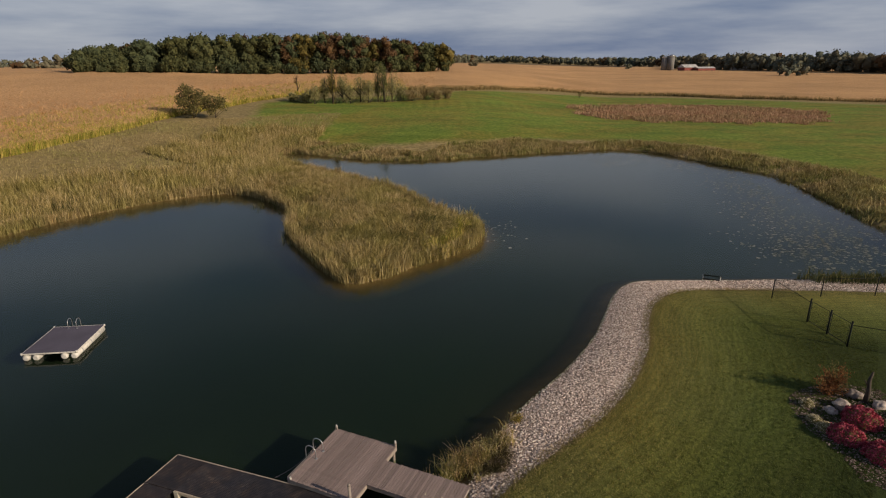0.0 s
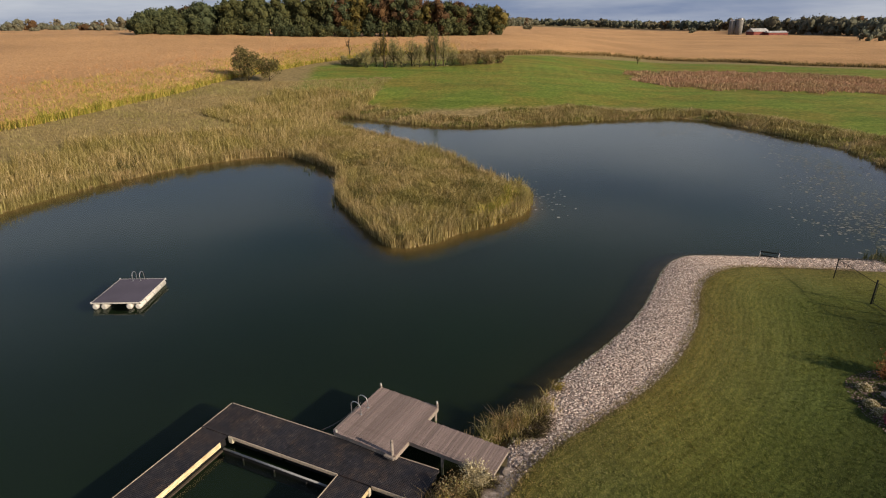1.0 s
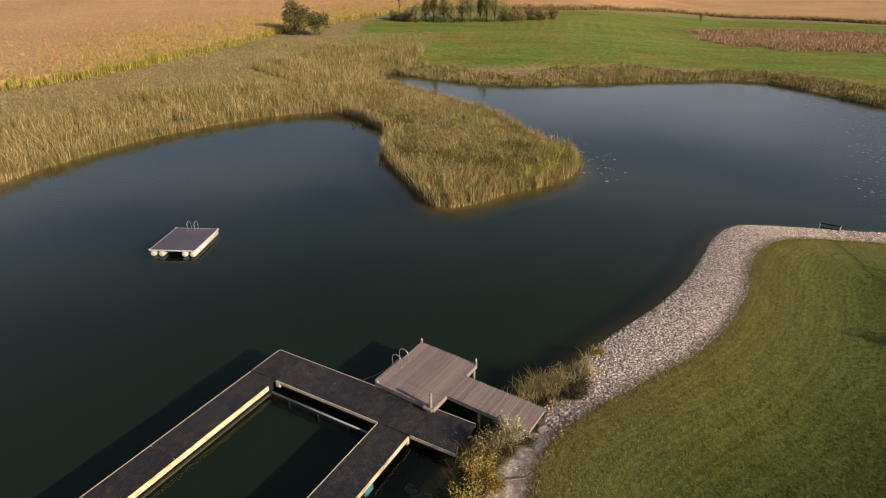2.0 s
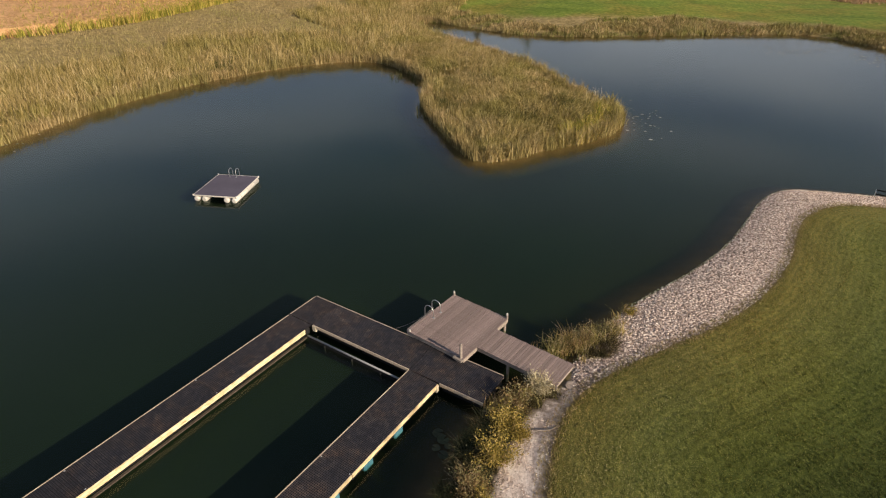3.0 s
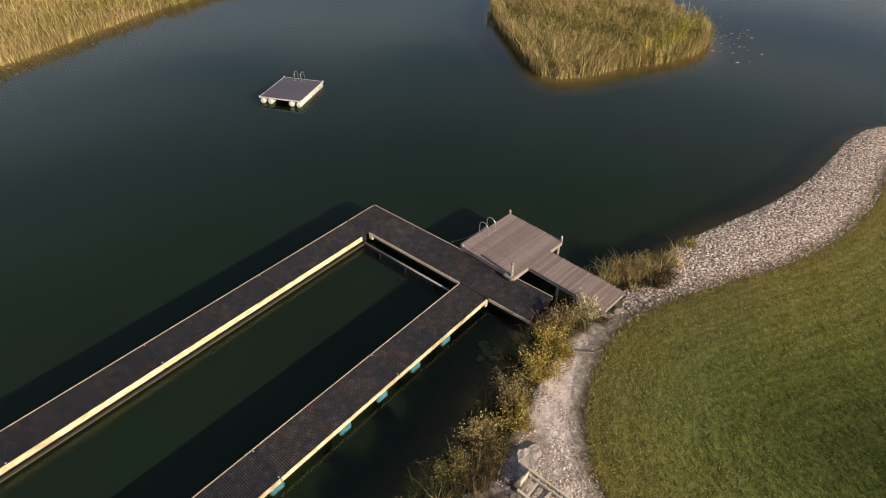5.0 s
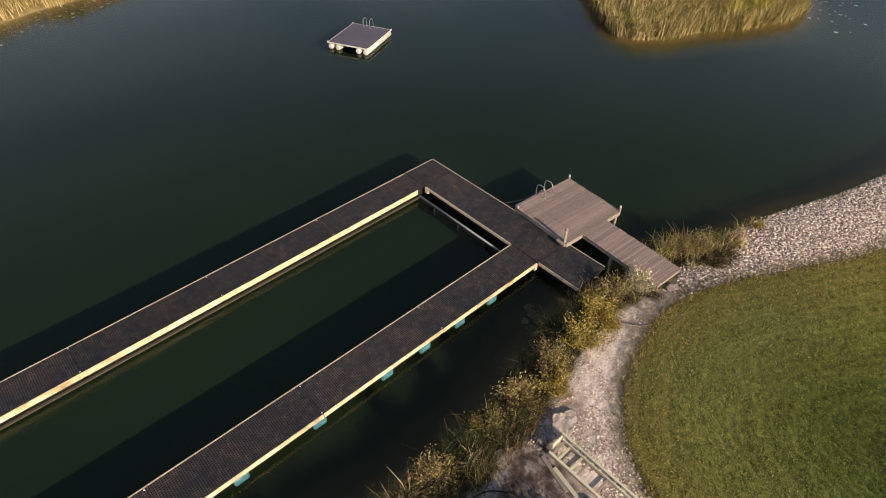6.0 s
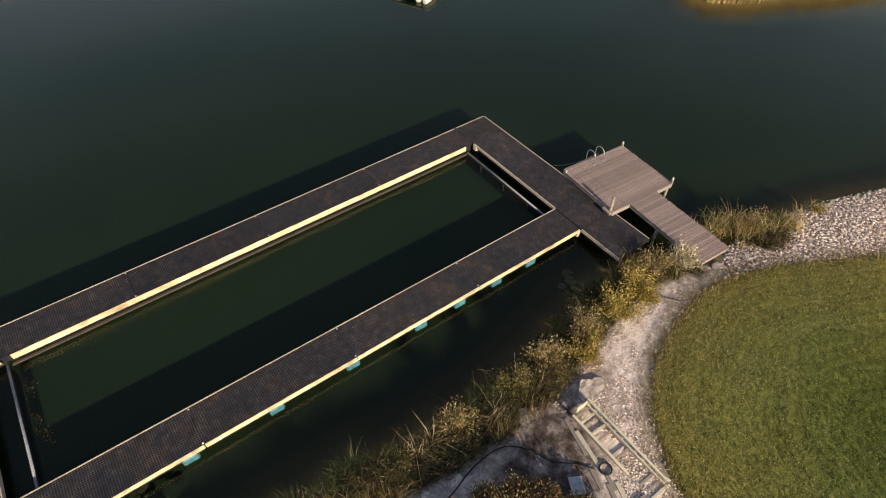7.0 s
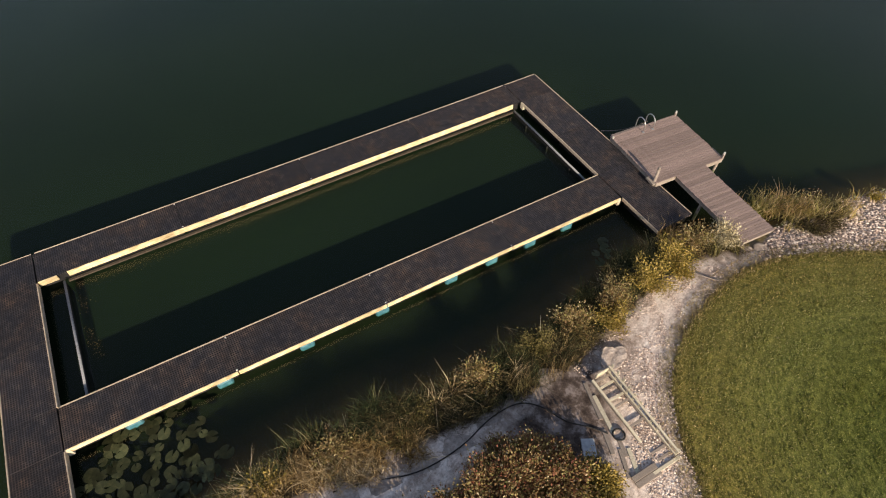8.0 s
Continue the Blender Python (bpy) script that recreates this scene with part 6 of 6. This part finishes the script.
branch = thing("fallen_branch", pose(0.15, 17.4, float(ground_height(0.15, 17.4)) + 0.03, 0, 0, 25), "pale bare branch lying on the path", "branch")
part("limb", tube([(-0.75, 0, 0), (-0.3, 0.06, 0.03), (0.2, 0.0, 0.02), (0.7, 0.12, 0.04)], [0.012, 0.022, 0.026, 0.016], 6), M_POST, branch)
part("twig", tube([(0.2, 0.0, 0.02), (0.42, -0.2, 0.05), (0.6, -0.26, 0.04)], [0.016, 0.011, 0.006], 5), M_POST, branch)


# ---------------------------------------------------------------- fence, flower bed and frame on the lawn
def fence_post(parent, x, y, high, r=0.04):
    z = float(ground_height(x, y))
    p = part("post", tube([(x, y, z - 0.2), (x, y, z + high)], r, 8), M_DARKMETAL, parent)
    part("cap", tube([(x, y, z + high), (x, y, z + high + 0.05)], [r * 1.15, r * 0.5], 8), M_DARKMETAL, p)


def wire_mesh(bm, a, b, high, step=0.16):
    """Thin diamond wire between two posts."""
    ax, ay, bx, by = *a, *b
    span = math.hypot(bx - ax, by - ay)
    n = max(2, int(span / step))
    za, zb = float(ground_height(ax, ay)), float(ground_height(bx, by))

    def at(s, h):
        return Vector((ax + (bx - ax) * s, ay + (by - ay) * s, za + (zb - za) * s + h))

    rise = (high - 0.1) / span
    for k in range(-n, n + 1, 1):
        for sign in (1, -1):
            s0, s1 = k / n, k / n + rise
            h0, h1 = (0.05, high - 0.05) if sign > 0 else (high - 0.05, 0.05)
            c0, c1 = max(s0, 0), min(s1, 1)
            if c1 <= c0:
                continue
            g0, g1 = h0 + (h1 - h0) * (c0 - s0) / (s1 - s0), h0 + (h1 - h0) * (c1 - s0) / (s1 - s0)
            p, q = at(c0, g0), at(c1, g1)
            w = Vector((0, 0, 0.004))
            v = [bm.verts.new(t) for t in (p - w, q - w, q + w, p + w)]
            bm.faces.new(v)


def build_fence():
    fence = thing("lawn_fence", pose(0, 0, 0), "dark green wire fence on metal posts across the lawn", "fence")
    shore = [(27.3, 43.0), (31.5, 43.2), (36.2, 43.4), (41.5, 43.0), (47.5, 42.2)]
    side = [(27.5, 34.2), (30.8, 32.4), (34.6, 30.4)]
    runs = [(shore[0], (27.25, 38.2))] + list(zip(shore, shore[1:])) + list(zip(side, side[1:]))
    for x, y in shore:
        fence_post(fence, x, y, 1.65)
    for x, y in [(27.25, 38.2), (27.35, 36.1), *side]:
        fence_post(fence, x, y, 1.85, 0.06)
    for a, b in runs:
        part("top_rail", tube([on_land(*a, 1.6), on_land(*b, 1.6)], 0.022, 6), M_DARKMETAL, fence)
        bm = bmesh.new()
        wire_mesh(bm, a, b, 1.6)
        part("wire_mesh", bm, M_DARKMETAL, fence)
    gate = thing("fence_gate", pose(0, 0, 0), "closed dark metal gate in the wire fence", "gate")
    for a, b in (((27.26, 38.05), (27.34, 36.25)), ((27.36, 35.95), (27.48, 34.35))):
        za, zb = on_land(*a, 0.15), on_land(*b, 0.15)
        leaf = part("gate_frame", tube([za, on_land(*a, 1.7), on_land(*b, 1.7), zb, za], 0.025, 6), M_DARKMETAL, gate)
        bm = bmesh.new()
        wire_mesh(bm, a, b, 1.6)
        part("wire_mesh", bm, M_DARKMETAL, leaf)


build_fence()


def boulder(x, y, r, seed, label="pale rounded boulder in the flower bed"):
    rng = np.random.default_rng(seed)
    bm = bmesh.new()
    bmesh.ops.create_icosphere(bm, subdivisions=3, radius=r)
    for v in bm.verts:
        k = 1 + 0.35 * noise.noise(v.co * (1.4 / r) + Vector((seed, 0, 0))) + 0.08 * noise.noise(v.co * (5 / r))
        v.co = Vector((v.co.x * k, v.co.y * k * 0.85, v.co.z * k * 0.6))
    me = bpy.data.meshes.new("boulder")
    bm.to_mesh(me)
    bm.free()
    me.materials.append(M_SLAB)
    ob = new("boulder", me)
    ob.matrix_world = pose(x, y, float(ground_height(x, y)) + r * 0.25, 0, 0, rng.uniform(0, 360))
    tagged(ob, label, "boulder", "boulders of the flower bed")


def mound(name, x, y, r, high, mat, count, leaf, label, seed, category):
    """A dense cushion of blossom over short green stems."""
    rng = np.random.default_rng(seed)
    root = thing(name, pose(x, y, float(ground_height(x, y))), label, category, "flower mounds in the bed")
    d = rng.normal(size=(count, 3))
    d[:, 2] = np.abs(d[:, 2])
    d /= np.linalg.norm(d, axis=1)[:, None]
    bumps = 1 + 0.10 * np.sin(d[:, 0] * 9 + seed) * np.cos(d[:, 1] * 8)
    pts = d * bumps[:, None] * rng.uniform(0.9, 1.03, (count, 1)) * (r, r, high)
    v, f = leaves(pts, leaf * rng.uniform(0.7, 1.3, count), rng)
    ob = new("blossom", array_mesh("blossom", v, f, mat))
    ob.parent = root
    bm = bmesh.new()
    bmesh.ops.create_icosphere(bm, subdivisions=3, radius=1)
    for vert in bm.verts:
        k = 0.86 + 0.1 * noise.noise(vert.co * 3)
        vert.co = Vector((vert.co.x * r * k, vert.co.y * r * k, max(vert.co.z, -0.1) * high * k))
    part("foliage", bm, M_SHRUB_LEAF, root)


M_ORANGE = island_coloured("orange_shrub_leaves", [(0.0, (0.14, 0.06, 0.025)), (0.5, (0.26, 0.105, 0.04)), (1.0, (0.36, 0.19, 0.08))], 0.8, 0.15, None, 0.05, 0.25)


def build_bed():
    rng = np.random.default_rng(77)
    outline = smooth_curve([(20.0, 28.2), (21.6, 29.3), (23.6, 29.6), (26.0, 28.6), (26.5, 25.5), (25.0, 22.0), (21.5, 20.4), (19.6, 21.4), (19.7, 23.2), (19.4, 25.6)], steps=5)

    def keep(x, y):
        return signed_distance(np.stack([x, y], 1), outline) > 0.05

    p = scatter(5200, (19, 20), (27, 30), keep, rng)
    size = rng.uniform(0.05, 0.13, len(p))
    v, f = rock_shapes(np.c_[p, ground_height(p[:, 0], p[:, 1]) + 0.03], size, rng, 0.5)
    stuff("bed_mulch", v, f, M_MULCH, "brown and pinkish chip mulch of the flower bed", "mulch")
    for k, (x, y, r, h) in enumerate(((22.6, 25.9, 0.95, 0.8), (20.9, 24.6, 0.85, 0.7), (21.7, 23.0, 0.9, 0.75), (24.0, 24.3, 0.8, 0.7))):
        mound("crimson_mum", x, y, r, h, M_MUM, 3200, 0.085, "round crimson chrysanthemum cushion in full bloom", 400 + k, "chrysanthemum")
    for k, (x, y, r, h) in enumerate(((20.2, 26.1, 0.4, 0.35), (20.35, 25.35, 0.45, 0.4), (20.7, 27.6, 0.4, 0.35), (25.2, 25.9, 0.5, 0.5))):
        mound("white_flowers", x, y, r, h, M_PALE_LEAF, 420, 0.07, "low clump of small white flowers", 420 + k, "flowers")
    for k, (x, y, r) in enumerate(((22.5, 27.3, 0.5), (23.9, 28.3, 0.42), (21.6, 26.9, 0.34), (24.6, 27.2, 0.4))):
        boulder(x, y, r, 3 + k)
    shrub("red_grass_shrub", 22.7, 28.7, 1.75, 1.6, M_ORANGE, 1700, 0.09, "rusty orange ornamental shrub in the flower bed", 431, "", 12)
    shrub("red_grass_shrub", 23.2, 29.1, 1.5, 1.3, M_SHRUB_LEAF, 700, 0.1, "olive ornamental shrub in the flower bed", 432, "", 10)
    stump = thing("tree_stump", pose(24.1, 27.7, float(ground_height(24.1, 27.7))), "tall dark dead stump in the flower bed", "stump")
    part("trunk", tube([(0, 0, -0.1), (0.05, 0.0, 0.7), (0.0, 0.08, 1.35), (0.12, 0.1, 1.9)], [0.16, 0.12, 0.1, 0.05], 8), M_BARK, stump)
    part("branch", tube([(0.02, 0.03, 0.9), (-0.25, 0.1, 1.4)], [0.06, 0.03], 6), M_BARK, stump)


M_MULCH = island_coloured("bark_mulch", [(0.0, (0.06, 0.042, 0.034)), (0.6, (0.15, 0.11, 0.09)), (1.0, (0.32, 0.26, 0.23))], 0.9, 0.15)
build_bed()

rack = thing("shore_frame", pose(25.15, 49.05, 0.0, 0, 0, -24), "dark low frame with pale end legs in the shallows", "frame")
for x in (-0.72, 0.72):
    part("leg", tube([(x, -0.05, -0.35), (x * 1.04, 0.05, 0.5)], 0.04, 8), M_WHITE, rack, "pale upright leg")
for z in (0.12, 0.48):
    part("bar", box(-0.74, 0.74, -0.035, 0.035, z - 0.05, z + 0.05, 0.01), M_DARKMETAL, rack)


# ---------------------------------------------------------------- the farm on the horizon
def build_farm():
    for k, (x, y, r, h, lab) in enumerate(((288, 742, 4.0, 18.5, "pale concrete silo with a domed cap"), (281, 745, 3.4, 17, "darker concrete silo beside the tall one"))):
        silo = thing("silo", pose(x, y, float(ground_height(x, y))), lab, "silo", "silos of the farm")
        part("shaft", tube([(0, 0, 0), (0, 0, h)], r, 20), M_CONCRETE, silo)
        part("dome", tube([(0, 0, h), (0, 0, h + 0.35 * r), (0, 0, h + 0.55 * r)], [r * 1.02, r * 0.75, r * 0.2], 20), M_STEEL, silo)
    for x, y, wx, wy, eave, ridge, turn, wall, name, lab in (
            (301, 720, 20, 12, 5.5, 9.0, 18, M_RED, "red_barn", "red barn with a pale roof beside the silos"), (319, 716, 24, 10, 4.4, 6.2, 14, M_RED, "red_barn", "long low red shed beside the barn"),
            (372, 728, 34, 9, 4, 6, 12, M_WHITE, "white_shed", "long low white shed at the wood"), (384, 732, 10, 9, 6, 9.5, 12, M_WHITE, "farmhouse", "white farmhouse with a dark roof")):
        barn = thing(name, pose(x, y, float(ground_height(x, y)), 0, 0, turn), lab, "building")
        part("wall", box(-wx / 2, wx / 2, -wy / 2, wy / 2, 0, eave), wall, barn)
        bm = bmesh.new()
        o = 0.5
        vs = [bm.verts.new(p) for p in ((-wx / 2 - o, -wy / 2 - o, eave), (wx / 2 + o, -wy / 2 - o, eave), (wx / 2 + o, wy / 2 + o, eave), (-wx / 2 - o, wy / 2 + o, eave), (-wx / 2 - o, 0, ridge), (wx / 2 + o, 0, ridge))]
        for ids in ((0, 1, 5, 4), (2, 3, 4, 5), (1, 2, 5), (3, 0, 4), (0, 3, 2, 1)):
            bm.faces.new([vs[i] for i in ids])
        part("roof", bm, M_ROOF, barn)
        for k in range(3):
            px = -wx * 0.3 + k * wx * 0.3
            w = part("window", box(px - 0.8, px + 0.8, -wy / 2 - 0.06, -wy / 2 - 0.005, 1.2, 2.6), M_BLACK, barn)


M_CONCRETE = speckled("silo_concrete", (0.13, 0.125, 0.12), (0.19, 0.185, 0.175), (0.26, 0.25, 0.24), 0.8, 0.85, bump=0.1)
M_RED = speckled("barn_red", (0.16, 0.04, 0.035), (0.22, 0.06, 0.05), (0.28, 0.09, 0.075), 0.9, 0.8, bump=0.1)
M_ROOF = speckled("metal_roof", (0.34, 0.33, 0.32), (0.46, 0.45, 0.44), (0.56, 0.55, 0.54), 0.6, 0.5, bump=0.1)
build_farm()
